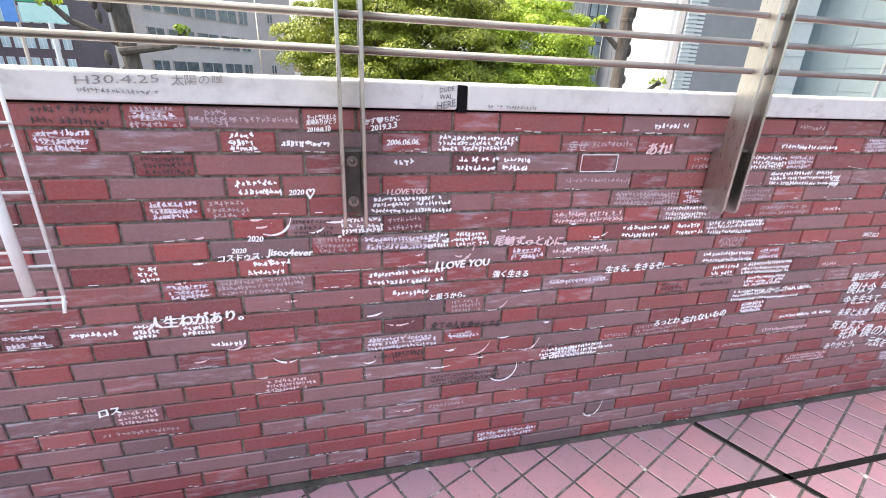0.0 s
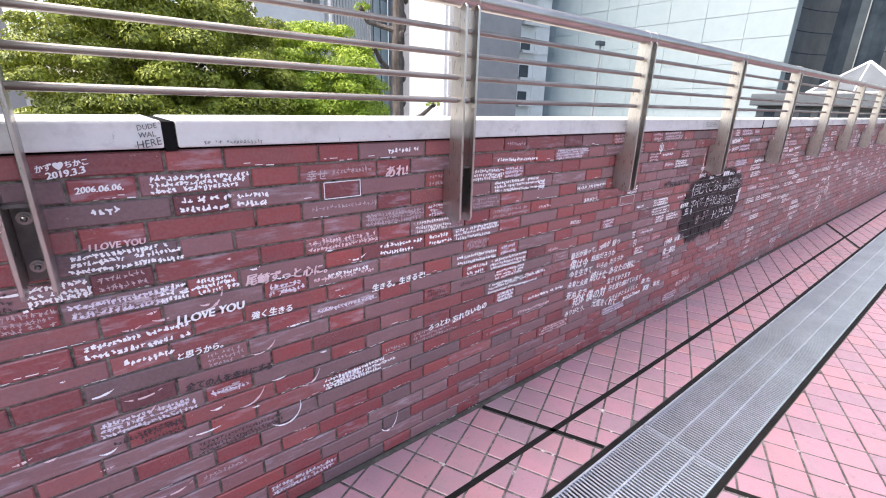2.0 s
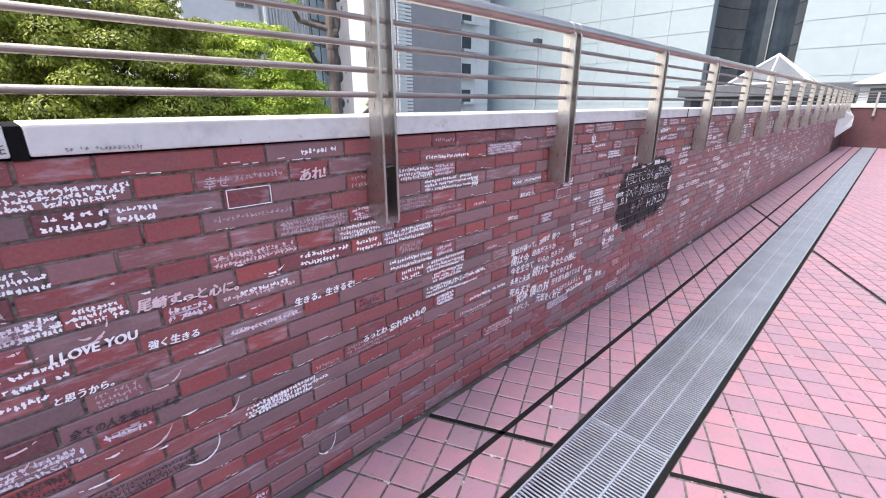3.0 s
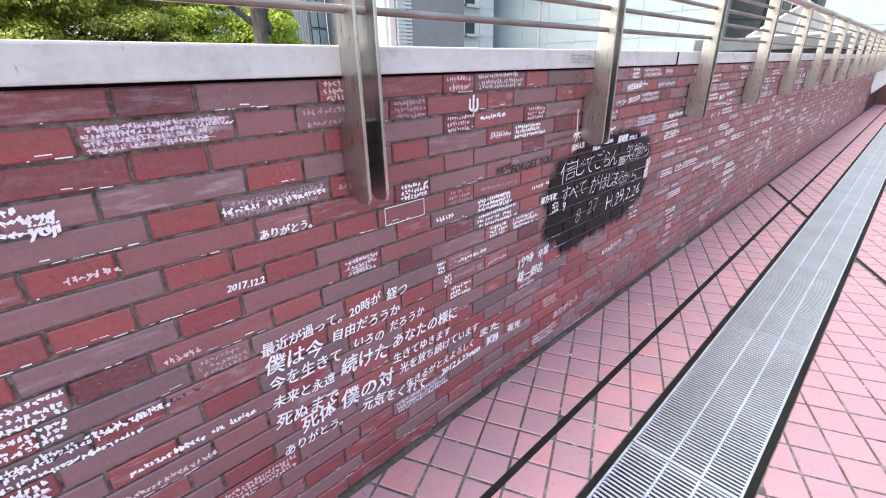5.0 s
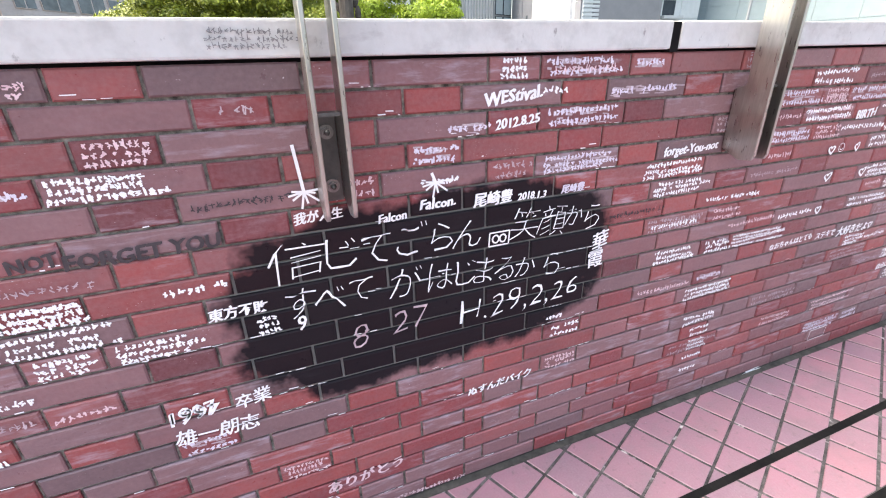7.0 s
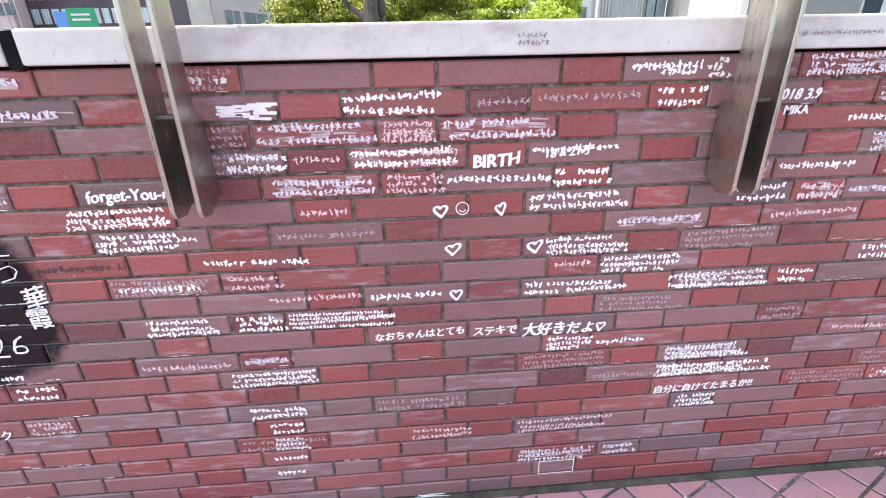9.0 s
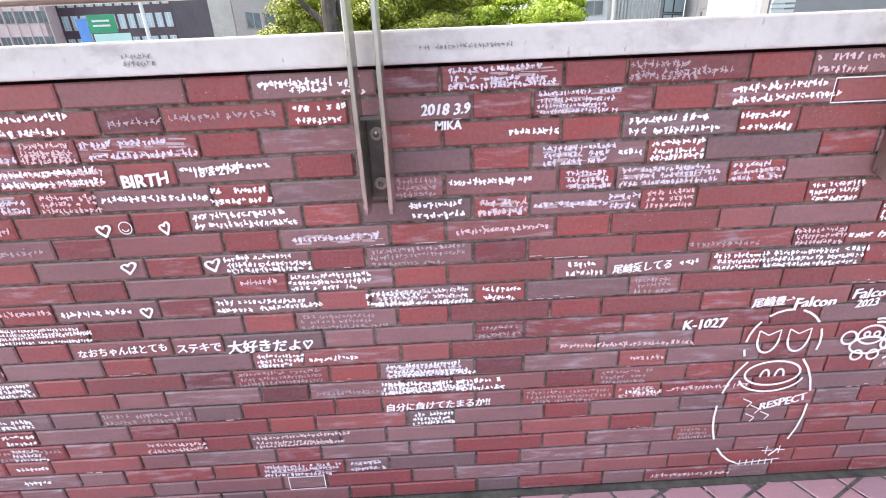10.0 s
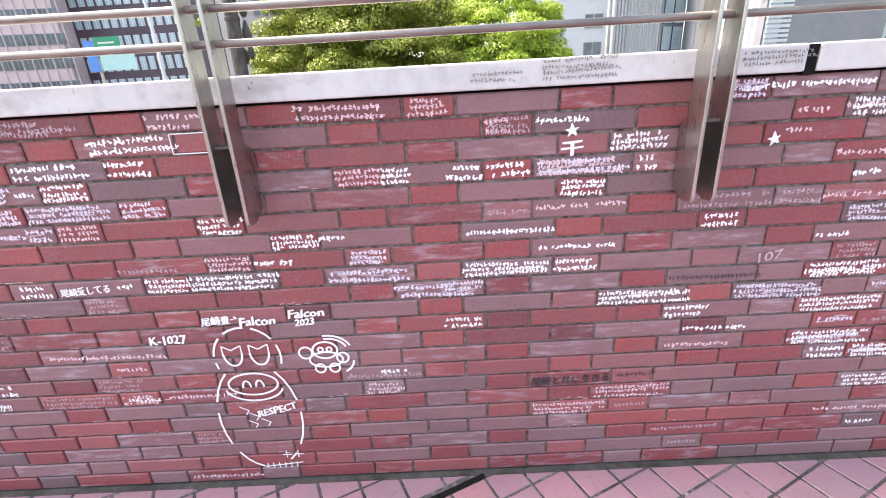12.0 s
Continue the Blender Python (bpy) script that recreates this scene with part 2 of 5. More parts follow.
def brick_mesh(w, h):
    w, h, c = w / 2, h / 2, 0.003
    out = [(-w, -h), (w, -h), (w, h), (-w, h)]
    inn = [(-w + c, -h + c), (w - c, -h + c), (w - c, h - c), (-w + c, h - c)]
    v = [(x, 0.014, z) for x, z in out] + [(x, 0.003, z) for x, z in out] + [(x, 0, z) for x, z in inn]
    f = []
    for a in (0, 4):
        f += [(a + i, a + (i + 1) % 4, a + 4 + (i + 1) % 4, a + 4 + i) for i in range(4)]
    return v, f + [(8, 9, 10, 11)]


# ---- coping ----
def coping_stone(x0, x1):
    ob = new("coping_stone")
    tagged(ob, "off-white painted coping stone with scuffs and pen marks", "coping", "coping of the parapet")
    ob.location = (x0, 0, 1.107)
    bm = bmesh.new()
    add_box(bm, 0, x1 - x0, -0.012, 0.36, 0, 0.057, 0.005)
    part("slab", bm, coping_mat, ob)
    # recessed black strip paints the shadow line between coping and brickwork
    bm = bmesh.new()
    add_box(bm, 0, x1 - x0, 0.012, 0.29, -0.0065, 0)
    part("shadow_gap", bm, sealant, ob, "recessed black strip for the shadow gap under the coping")
    return ob


for x0, x1 in ((-5.0, -0.486), (-0.461, 3.076), (3.101, 6.658), (6.683, 10.24), (10.265, 14.4)):
    coping_stone(x0, x1)
for x in (-0.486, 3.076, 6.658, 10.24):
    bm = bmesh.new()
    add_box(bm, x + 0.001, x + 0.024, -0.009, 0.355, 1.101, 1.1615)
    tagged(new("joint_sealant", to_mesh("joint_sealant", bm, sealant)), "black rubber joint between two coping stones", "sealant", "coping joints")


# ---- railing ----
def railing_post():
    ob = new("railing_post")
    tagged(ob, "twin-plate stainless steel railing post bolted to the brick wall", "railing post", "posts of the parapet railing")
    for side in (-1, 1):
        bm = bmesh.new()
        outline = [(-0.092, 0.862), (-0.086, 0.850), (-0.052, 0.846), (-0.004, 0.869), (-0.004, 1.015), (-0.030, 1.024), (-0.034, 1.478), (-0.085, 1.478), (-0.092, 1.468)]
        a, b = side * 0.019, side * 0.027
        n = len(outline)
        va = [bm.verts.new((a, y, z)) for y, z in outline]
        vb = [bm.verts.new((b, y, z)) for y, z in outline]
        bm.faces.new(va), bm.faces.new(vb[::-1])
        for i in range(n):
            bm.faces.new((va[i], vb[i], vb[(i + 1) % n], va[(i + 1) % n]))
        bmesh.ops.recalc_face_normals(bm, faces=bm.faces)
        bmesh.ops.bevel(bm, geom=list(bm.edges), offset=0.0014, segments=1, affect="EDGES")
        plate = part("plate", bm, steel, ob, "brushed flat steel plate with worn edges")
        bm = bmesh.new()
        add_tube(bm, (side * 0.027, -0.060, 1.492), (side * 0.031, -0.060, 1.492), 0.0265, segments=24)
        part("collar", bm, steel, plate, "thin collar round the handrail", True)
    bm = bmesh.new()
    add_box(bm, -0.0185, 0.0185, -0.008, 0.0, 0.862, 1.015, 0.002)
    back = part("bracket_plate", bm, dark_steel, ob, "dark bracket plate on the wall")
    for z in (0.892, 0.988):
        bm = bmesh.new()
        add_tube(bm, (0, -0.012, z), (0, -0.008, z), 0.0125, segments=20)
        add_tube(bm, (0, -0.019, z), (0, -0.012, z), 0.0085, segments=6)
        bmesh.ops.create_uvsphere(bm, u_segments=10, v_segments=6, radius=0.0055, matrix=Matrix.Translation((0, -0.020, z)))
        part("bolt", bm, bolt_steel, back, "bright bolt head on a washer")
    bm = bmesh.new()
    for z in (1.02,):
        add_box(bm, -0.0185, 0.0185, -0.075, -0.045, z, z + 0.006)
    part("spacer", bm, dark_steel, ob)
    return ob


POSTS = [-1.76, -0.731, 0.300, 1.310] + [2.316 + 1.030 * k for k in range(14)]
first_post = railing_post()
first_post.location.x = POSTS[0]
for x in POSTS[1:]:
    copy_thing(first_post, pose(x, 0, 0))

railing = tagged(new("railing"), "stainless steel railing with a round handrail and four thin bars", "railing")
bm = bmesh.new()
add_tube(bm, (-5, -0.060, 1.492), (16.4, -0.060, 1.492), 0.0235, segments=28)
part("handrail", bm, rail_steel, railing, "thick round steel handrail", True)
for z in (1.222, 1.285, 1.348, 1.411):
    bm = bmesh.new()
    add_tube(bm, (-5, -0.060, z), (16.4, -0.060, z), 0.0078, segments=14)
    part("bar", bm, tube_steel, railing, "", True)

# ---- floor: deck, drain and tile strips ----
ANGLE, PITCH_A, PITCH_B = radians(25.3), 0.11474, 0.1155
AX, BX = Vector((math.cos(ANGLE), math.sin(ANGLE))), Vector((math.sin(ANGLE), -math.cos(ANGLE)))
ORIGIN = Vector((3.1026, -0.1930))
bm = bmesh.new()
add_box(bm, -5, 18, -0.47, 0.30, -0.3, -0.0026)
add_box(bm, -5, 18, -8, -0.817, -0.3, -0.0026)
add_box(bm, -5, 18, -0.817, -0.47, -0.3, -0.17)
floor = tagged(new("floor", to_mesh("floor", bm, grout)), "deck paved with pink clay tiles laid at an angle to the wall", "floor", kind="structure")


def strip(name, pts, label, mat=sealant):
    bm = bmesh.new()
    bot = [bm.verts.new((x, y, -0.0025)) for x, y in pts]
    top = [bm.verts.new((x, y, -0.0012)) for x, y in pts]
    bm.faces.new(top)
    for i in range(len(pts)):
        bm.faces.new((bot[i], bot[(i + 1) % len(pts)], top[(i + 1) % len(pts)], top[i]))
    bmesh.ops.recalc_face_normals(bm, faces=bm.faces)
    return part(name, bm, mat, floor, label)


def oblong(p, d, length, w):
    n = Vector((-d.y, d.x)) * w / 2
    q = p + d * length
    return [tuple(p - n), tuple(q - n), tuple(q + n), tuple(p + n)]


strip("movement_joint", [(-5, -0.303), (18, -0.303), (18, -0.281), (-5, -0.281)], "black movement joint parallel to the wall")
strip("wall_joint", [(-5, -0.020), (18, -0.020), (18, 0.006), (-5, 0.006)], "dirty mortar joint along the foot of the wall", wall_dirt)
L1, L2 = Vector((0.500, -0.022)), Vector((5.945, -0.022))
strip("movement_joint", oblong(L1, BX, 0.49, 0.019), "black movement joint across the strip")
strip("movement_joint", oblong(L1 + BX * 0.88, BX, 3.0, 0.019), "black movement joint across the deck")
strip("movement_joint", oblong(L2 - AX * 1.05, AX, 1.05, 0.019), "black movement joint across the strip")
strip("movement_joint", oblong(L2 - AX * 6.0, AX, 4.13, 0.019), "black movement joint across the deck")


def clip(poly, n, d):
    """The part of a polygon in which n . p is at most d."""
    out = []
    for i, p in enumerate(poly):
        q = poly[(i + 1) % len(poly)]
        a, b = n.dot(p) - d, n.dot(q) - d
        if a <= 0:
            out.append(p)
        if a * b < 0:
            out.append(p + (q - p) * (a / (a - b)))
    return out


def area(poly):
    return abs(sum(p.x * q.y - q.x * p.y for p, q in zip(poly, poly[1:] + poly[:1]))) / 2


def tile_polys(y0, y1, xa, xb):
    ha, hb = PITCH_A / 2 - 0.0044, PITCH_B / 2 - 0.0040
    up = Vector((0, 1))
    for i in range(-140, 140):
        for j in range(-90, 90):
            c = ORIGIN + AX * (i + 0.5) * PITCH_A + BX * (j + 0.5) * PITCH_B
            if not (xa < c.x < xb and y0 - 0.09 < c.y < y1 + 0.09):
                continue
            poly = [c - AX * ha - BX * hb, c + AX * ha - BX * hb, c + AX * ha + BX * hb, c - AX * ha + BX * hb]
            whole = len(poly) == 4 and all(y0 <= p.y <= y1 for p in poly)
            poly = clip(clip(poly, up, y1), -up, -y0)
            for n, at, gap in ((AX, L1, 0.012), (BX, L2, 0.012)):
                if n is BX and c.x < 0:
                    continue
                if len(poly) > 2:
                    mid = sum(poly, Vector((0, 0))) / len(poly)
                    s = 1 if n.dot(mid - at) < 0 else -1
                    was = area(poly)
                    poly = clip(poly, n * s, n.dot(at) * s - gap)
                    whole = whole and len(poly) == 4 and abs(area(poly) - was) < 1e-9
            if len(poly) > 2 and area(poly) > 0.0003:
                yield c, poly, whole


def tile_geo(poly, origin):
    mid = sum(poly, Vector((0, 0))) / len(poly)
    n = len(poly)
    v = [((p - origin).x, (p - origin).y, -0.0055) for p in poly] + [((p - origin).x, (p - origin).y, -0.0018) for p in poly]
    for p in poly:
        d = mid - p
        q = p + d * min(0.3, 0.0024 / max(d.length, 1e-4)) - origin
        v.append((q.x, q.y, 0.0))
    f = [(a + i, a + (i + 1) % n, a + n + (i + 1) % n, a + n + i) for a in (0, n) for i in range(n)]
    return v, f + [tuple(range(2 * n, 3 * n))]


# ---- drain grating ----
# channel under the bars, with its shade put into the colour
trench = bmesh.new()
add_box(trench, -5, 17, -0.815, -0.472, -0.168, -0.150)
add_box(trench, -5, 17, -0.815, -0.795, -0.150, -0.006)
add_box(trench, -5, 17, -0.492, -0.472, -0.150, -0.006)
tagged(new("drain_channel", to_mesh("drain_channel", trench, drain_shade)), "concrete drain channel below the steel grating, coloured near-black for shade", "drain", kind="structure")
for y0, y1 in ((-0.816, -0.797), (-0.490, -0.471)):
    strip("drain_edge", [(-5, y0), (17, y0), (17, y1), (-5, y1)], "dark edging beside the drain")


def drain_grate():
    ob = tagged(new("drain_grate"), "galvanised steel drain grating with fine cross bars set in the deck", "grating", "drain gratings along the wall")
    bm = bmesh.new()
    add_box(bm, 0, 0.0070, -0.788, -0.499, -0.0055, -0.002)
    bar = part("bearing_bar", bm, grate_steel, ob)
    bar.location.x = 0.010
    for k in range(1, 64):
        twin = new("bearing_bar", bar.data)
        twin.location.x = 0.010 + k * 0.0152
        twin.parent = ob
    for y in (-0.6045, -0.6935):
        box_part("long_bar", ob, grate_steel, 0.003, 0.985, y - 0.0035, y + 0.0035, -0.02, 0.0005)
    for y0, y1 in ((-0.795, -0.788), (-0.499, -0.492)):
        box_part("side_bar", ob, grate_steel, 0.002, 0.986, y0, y1, -0.028, 0.0012)
    for x0, x1 in ((0.002, 0.008), (0.980, 0.986)):
        box_part("end_bar", ob, grate_steel, x0, x1, -0.7875, -0.4995, -0.024, 0.0006)
    return ob


grate = drain_grate()
grate.location.x = 0.945 - 5 * 0.99
for k in range(-4, 17):
    copy_thing(grate, pose(0.945 + k * 0.99, 0, 0))

# ---- far end of the deck ----
stone = surface("pale_stone", (0.42, 0.41, 0.39), (0.62, 0.61, 0.59), 25, 3, 0.7)
maroon = surface("dark_maroon_brickwork", (0.045, 0.014, 0.018), (0.09, 0.032, 0.036), 18, 2, 0.6)
end_wall = tagged(new("wall_5"), "dark maroon brick wall closing the far end of the deck", "wall", kind="structure")
box_part("body", end_wall, maroon, 17.0, 17.3, -8, 0.45, -0.3, 1.08)
box_part("cap", end_wall, coping_mat, 16.96, 17.34, -8, 0.49, 1.082, 1.19, 0.01, "white coping")
bm = bmesh.new()
pts = [(14.4, 0.02, 0.62), (16.9, 0.02, 0.62), (16.9, 0.02, 1.08), (14.4, 0.02, 1.08), (14.45, -0.02, 0.38), (15.6, -0.22, 0.62), (15.9, -0.20, 0.86), (14.8, -0.02, 1.02)]
vs = [bm.verts.new(p) for p in pts]
for q in ((0, 1, 2, 3), (4, 5, 6, 7), (0, 4, 7, 3), (1, 2, 6, 5), (3, 7, 6, 2), (0, 1, 5, 4)):
    bm.faces.new([vs[i] for i in q])
bmesh.ops.recalc_face_normals(bm, faces=bm.faces)
buttress = tagged(new("stone_buttress", to_mesh("stone_buttress", bm, stone)), "pale sloping stone block at the end of the parapet", "stone block")
low = tagged(new("wall_6"), "low dark brick wall under the stone block", "wall", kind="structure")
box_part("body", low, maroon, 14.402, 16.998, 0.03, 0.33, -0.02, 1.10)
box_part("cap", low, coping_mat, 14.402, 16.95, 0.0, 0.36, 1.102, 1.164, 0.005, "white coping")
far_rail = tagged(new("railing"), "stainless steel railing along the top of the far wall", "railing")
for z, r in ((1.50, 0.0235), (1.42, 0.009), (1.35, 0.009), (1.28, 0.009)):
    bm = bmesh.new()
    add_tube(bm, (16.93, -7.9, z), (16.93, -0.06, z), r, segments=12)
    part("handrail" if r > 0.02 else "bar", bm, rail_steel, far_rail, "", True)
for k in range(8):
    box_part("post", far_rail, steel, 16.915, 16.958, -0.55 - k * 1.03, -0.50 - k * 1.03, 0.86, 1.49, 0.002)
bm = bmesh.new()
add_box(bm, -5, 17, -8.3, -8.0, -0.3, 1.1)
add_box(bm, -5.3, -5, -8.3, 0.36, -0.3, 1.1)
tagged(new("wall_7", to_mesh("wall_7", bm, maroon)), "plain brick parapet on the other sides of the deck", "wall", kind="structure")

# ---- white wire rack hung at the parapet ----
white_wire = surface("white_coated_wire", (0.68, 0.68, 0.67), (0.82, 0.82, 0.81), 60, 6, 0.4)
rack = tagged(new("wire_rack"), "white coated wire rack hanging from the railing beside a post", "wire rack")
for x in (-1.322, -1.66):
    bm = bmesh.new()
    add_tube(bm, (x, -0.094, 1.30), (x, -0.100, 0.735), 0.0036, segments=8)
    add_tube(bm, (x, -0.100, 0.735), (x, -0.112, 0.700), 0.0036, segments=8)
    add_tube(bm, (x, -0.094, 1.30), (x, -0.060, 1.302), 0.0036, segments=8)
    part("upright", bm, white_wire, rack, "", True)
for z in (1.075, 0.950, 0.832, 0.802, 0.732, 0.720):
    bm = bmesh.new()
    add_tube(bm, (-1.66, -0.1015, z), (-1.318, -0.1015, z), 0.0028, segments=8)
    part("cross_wire", bm, white_wire, rack, "", True)
bm = bmesh.new()
add_tube(bm, (-1.372, -0.112, 1.02), (-1.366, -0.118, 0.748), 0.011, 0.010, 12)
part("handle", bm, white_wire, rack, "thick white handle standing in the rack", True)


# ---- things beyond the wall: street level, trees ----
ground_mat = surface("street_asphalt", (0.035, 0.035, 0.036), (0.07, 0.07, 0.07), 4, 0.3, 0.9)
bm = bmesh.new()
bmesh.ops.create_grid(bm, x_segments=2, y_segments=2, size=1500, matrix=Matrix.Translation((0, 0, -6.0)))
tagged(new("ground", to_mesh("ground", bm, ground_mat)), "grey asphalt street far below the deck", "ground", kind="structure")

bark = surface("grey_brown_bark", (0.03, 0.024, 0.02), (0.17, 0.14, 0.12), 22, 5, 0.9, 0, 0.8, (1, 1, 0.4))


def leaf_material(name, dark, light):
    m = material(name, 0.5)
    rnd = m.node_tree.nodes.new("ShaderNodeNewGeometry").outputs["Random Per Island"]
    f = calc(m, "MULTIPLY_ADD", rnd, 0.40, calc(m, "MULTIPLY", noise_value(m, 0.9, 3), 0.75))
    paint(m, ramp(m, f, [(0.2, dark), (0.8, light)]))
    b = m.node_tree.nodes["Principled BSDF"]
    t = node(m, "ShaderNodeBsdfTranslucent")
    link(m, ramp(m, f, [(0.2, dark), (0.8, light)]), t.inputs[0])
    s = node(m, "ShaderNodeMixShader", Fac=0.18)
    link(m, b.outputs[0], s.inputs[1])
    link(m, t.outputs[0], s.inputs[2])
    link(m, s.outputs[0], m.node_tree.nodes["Material Output"].inputs[0])
    return m


def leaves(name, clumps, per, size, mat, parent, rng, label=""):
    """Clumps of small folded leaves, denser towards the outside of each clump."""
    verts = []
    for cx, cy, cz, r in clumps:
        d = rng.normal(size=(per, 3))
        d[:, 2] = np.where(d[:, 2] < 0, d[:, 2] * np.where(rng.random(per) < 0.75, -1, 0.4), d[:, 2])
        d /= np.linalg.norm(d, axis=1)[:, None]
        p = d * (r * (0.72 + 0.32 * rng.random(per)))[:, None] * np.array((1, 1, 0.62)) + (cx, cy, cz)
        u = np.cross(d + 0.35 * rng.normal(size=(per, 3)), rng.normal(size=(per, 3)))
        u /= np.linalg.norm(u, axis=1)[:, None]
        w = np.cross(u, d + 0.4 * rng.normal(size=(per, 3)))
        w /= np.linalg.norm(w, axis=1)[:, None]
        s = size * (0.6 + 0.8 * rng.random(per))[:, None]
        verts.append(np.stack((p - u * s, p + w * s * 0.5, p + u * s, p - w * s * 0.5), axis=1).reshape(-1, 3))
    verts = np.concatenate(verts)
    ob = raw(name, verts.tolist(), np.arange(len(verts)).reshape(-1, 4).tolist(), mat, parent)
    tagged(ob, label, kind="stuff")
    return ob


def broad_tree(base, centre, radii, n, per, size, mat, seed, label):
    rng = np.random.default_rng(seed)
    tree = tagged(new("broadleaf_tree"), label, "tree", "trees beyond the wall")
    tree.location = base
    c = Vector(centre) - Vector(base)
    bm = bmesh.new()
    add_tube(bm, (0, 0, 0), (c.x * 0.5, c.y * 0.5, c.z * 0.55), 0.38, 0.28, 12)
    add_tube(bm, (c.x * 0.5, c.y * 0.5, c.z * 0.55), (c.x, c.y, c.z + radii[2] * 0.4), 0.28, 0.09, 10)
    for k in range(14):
        a, h = k * 2.4, 0.45 + 0.035 * k
        s = Vector((c.x * h, c.y * h, c.z * h))
        e = c + Vector((math.cos(a) * radii[0] * 0.7, math.sin(a) * radii[1] * 0.7, radii[2] * (-0.5 + 0.09 * k)))
        add_tube(bm, s, e, 0.12, 0.03, 7)
    part("trunk", bm, bark, tree)
    clumps = []
    for k in range(n):
        d = rng.normal(size=3)
        d /= np.linalg.norm(d)
        f = 0.80 + 0.24 * rng.random()
        q = c + Vector((d[0] * radii[0] * f, d[1] * radii[1] * f, d[2] * radii[2] * f))
        clumps.append((q.x, q.y, q.z, 0.42 + 0.55 * rng.random()))
    # an inner mass of leaves closes the crown behind the outer clumps
    for k in range(n // 3):
        d = rng.normal(size=3)
        d /= np.linalg.norm(d)
        q = c + Vector((d[0] * radii[0], d[1] * radii[1], d[2] * radii[2])) * (0.66 * rng.random() ** 0.4)
        clumps.append((q.x, q.y, q.z, 0.9 + 0.5 * rng.random()))
    leaves("crown", clumps, per, size, mat, tree, rng)
    return tree


camphor = leaf_material("camphor_leaves", (0.022, 0.046, 0.008), (0.36, 0.40, 0.045))
bright = leaf_material("young_yellow_green_leaves", (0.10, 0.17, 0.012), (0.46, 0.58, 0.06))
broad_tree((2.6, 22, -6), (2.5, 21.5, 2.0), (5.0, 4.6, 4.5), 440, 780, 0.058, camphor, 3, "large dense camphor tree with olive-green leaves beyond the wall")
broad_tree((9.4, 22.5, -6), (8.9, 20.6, 0.9), (2.8, 2.7, 3.6), 170, 780, 0.056, bright, 4, "smaller tree with fresh yellow-green leaves beyond the wall")


def pollard(x, y, seed, label):
    rng = np.random.default_rng(seed)
    tree = tagged(new("pollarded_tree"), label, "tree", "street trees beyond the wall")
    tree.location = (x, y, -6)
    bm = bmesh.new()
    p, r = Vector((0, 0, 0)), 0.118
    for k in range(46):
        a, h = rng.random() * 6.28, 5.6 + 5.0 * rng.random()
        bmesh.ops.create_icosphere(bm, subdivisions=2, radius=0.03 + 0.035 * rng.random(), matrix=Matrix.Translation((math.cos(a) * 0.085, math.sin(a) * 0.085, h)) @ Matrix.Diagonal((1, 1, 1.5 + rng.random(), 1)))
    tips = []
    for k in range(11):
        q = p + Vector((rng.normal() * 0.045, rng.normal() * 0.04, 1.0))
        add_tube(bm, p, q, r, r * 0.95, 12)
        bmesh.ops.create_uvsphere(bm, u_segments=10, v_segments=7, radius=r * 1.06, matrix=Matrix.Translation(q) @ Matrix.Diagonal((1, 1, 0.8, 1)))
        if k >= 6:
            for s in (-1, 1):
                if rng.random() < 0.3:
                    continue
                a = q + Vector((s * r * 0.8, rng.normal() * 0.1, -0.75 * rng.random()))
                b = a + Vector((s * (0.15 + 0.32 * rng.random()), rng.normal() * 0.2, 0.02 + 0.2 * rng.random()))
                e = b + Vector((s * 0.12, rng.normal() * 0.1, 0.16))
                add_tube(bm, a - Vector((s * 0.1, 0, 0.04)), b, 0.045, 0.032, 8)
                add_tube(bm, b, e, 0.036, 0.026, 8)
                bmesh.ops.create_uvsphere(bm, u_segments=8, v_segments=6, radius=0.042, matrix=Matrix.Translation(e))
                tips.append(e)
        p, r = q, r * 0.96
    part("trunk", bm, bark, tree, "knobbly pruned trunk with short stubs")
    leaves("sprouts", [(*t, 0.09 + 0.04 * rng.random()) for t in tips for _ in range(2)], 26, 0.035, bright, tree, rng, "small tufts of young leaves")
    return tree


pollard(3.40, 5.1, 11, "pollarded street tree with short stubs and young green tufts")
pollard(-3.12, 5.0, 12, "pollarded street tree with a bare knobbly trunk")


# ---- buildings ----
glass_dark = surface("dark_window_glass", (0.05, 0.06, 0.07), (0.16, 0.18, 0.20), 0.6, 0.15, 0.12)
glass_blue = surface("pale_blue_window_glass", (0.30, 0.40, 0.44), (0.50, 0.60, 0.64), 0.5, 0.2, 0.1)
white_frame = surface("white_window_frame", (0.62, 0.61, 0.61), (0.76, 0.75, 0.75), 4, 0.5, 0.5)


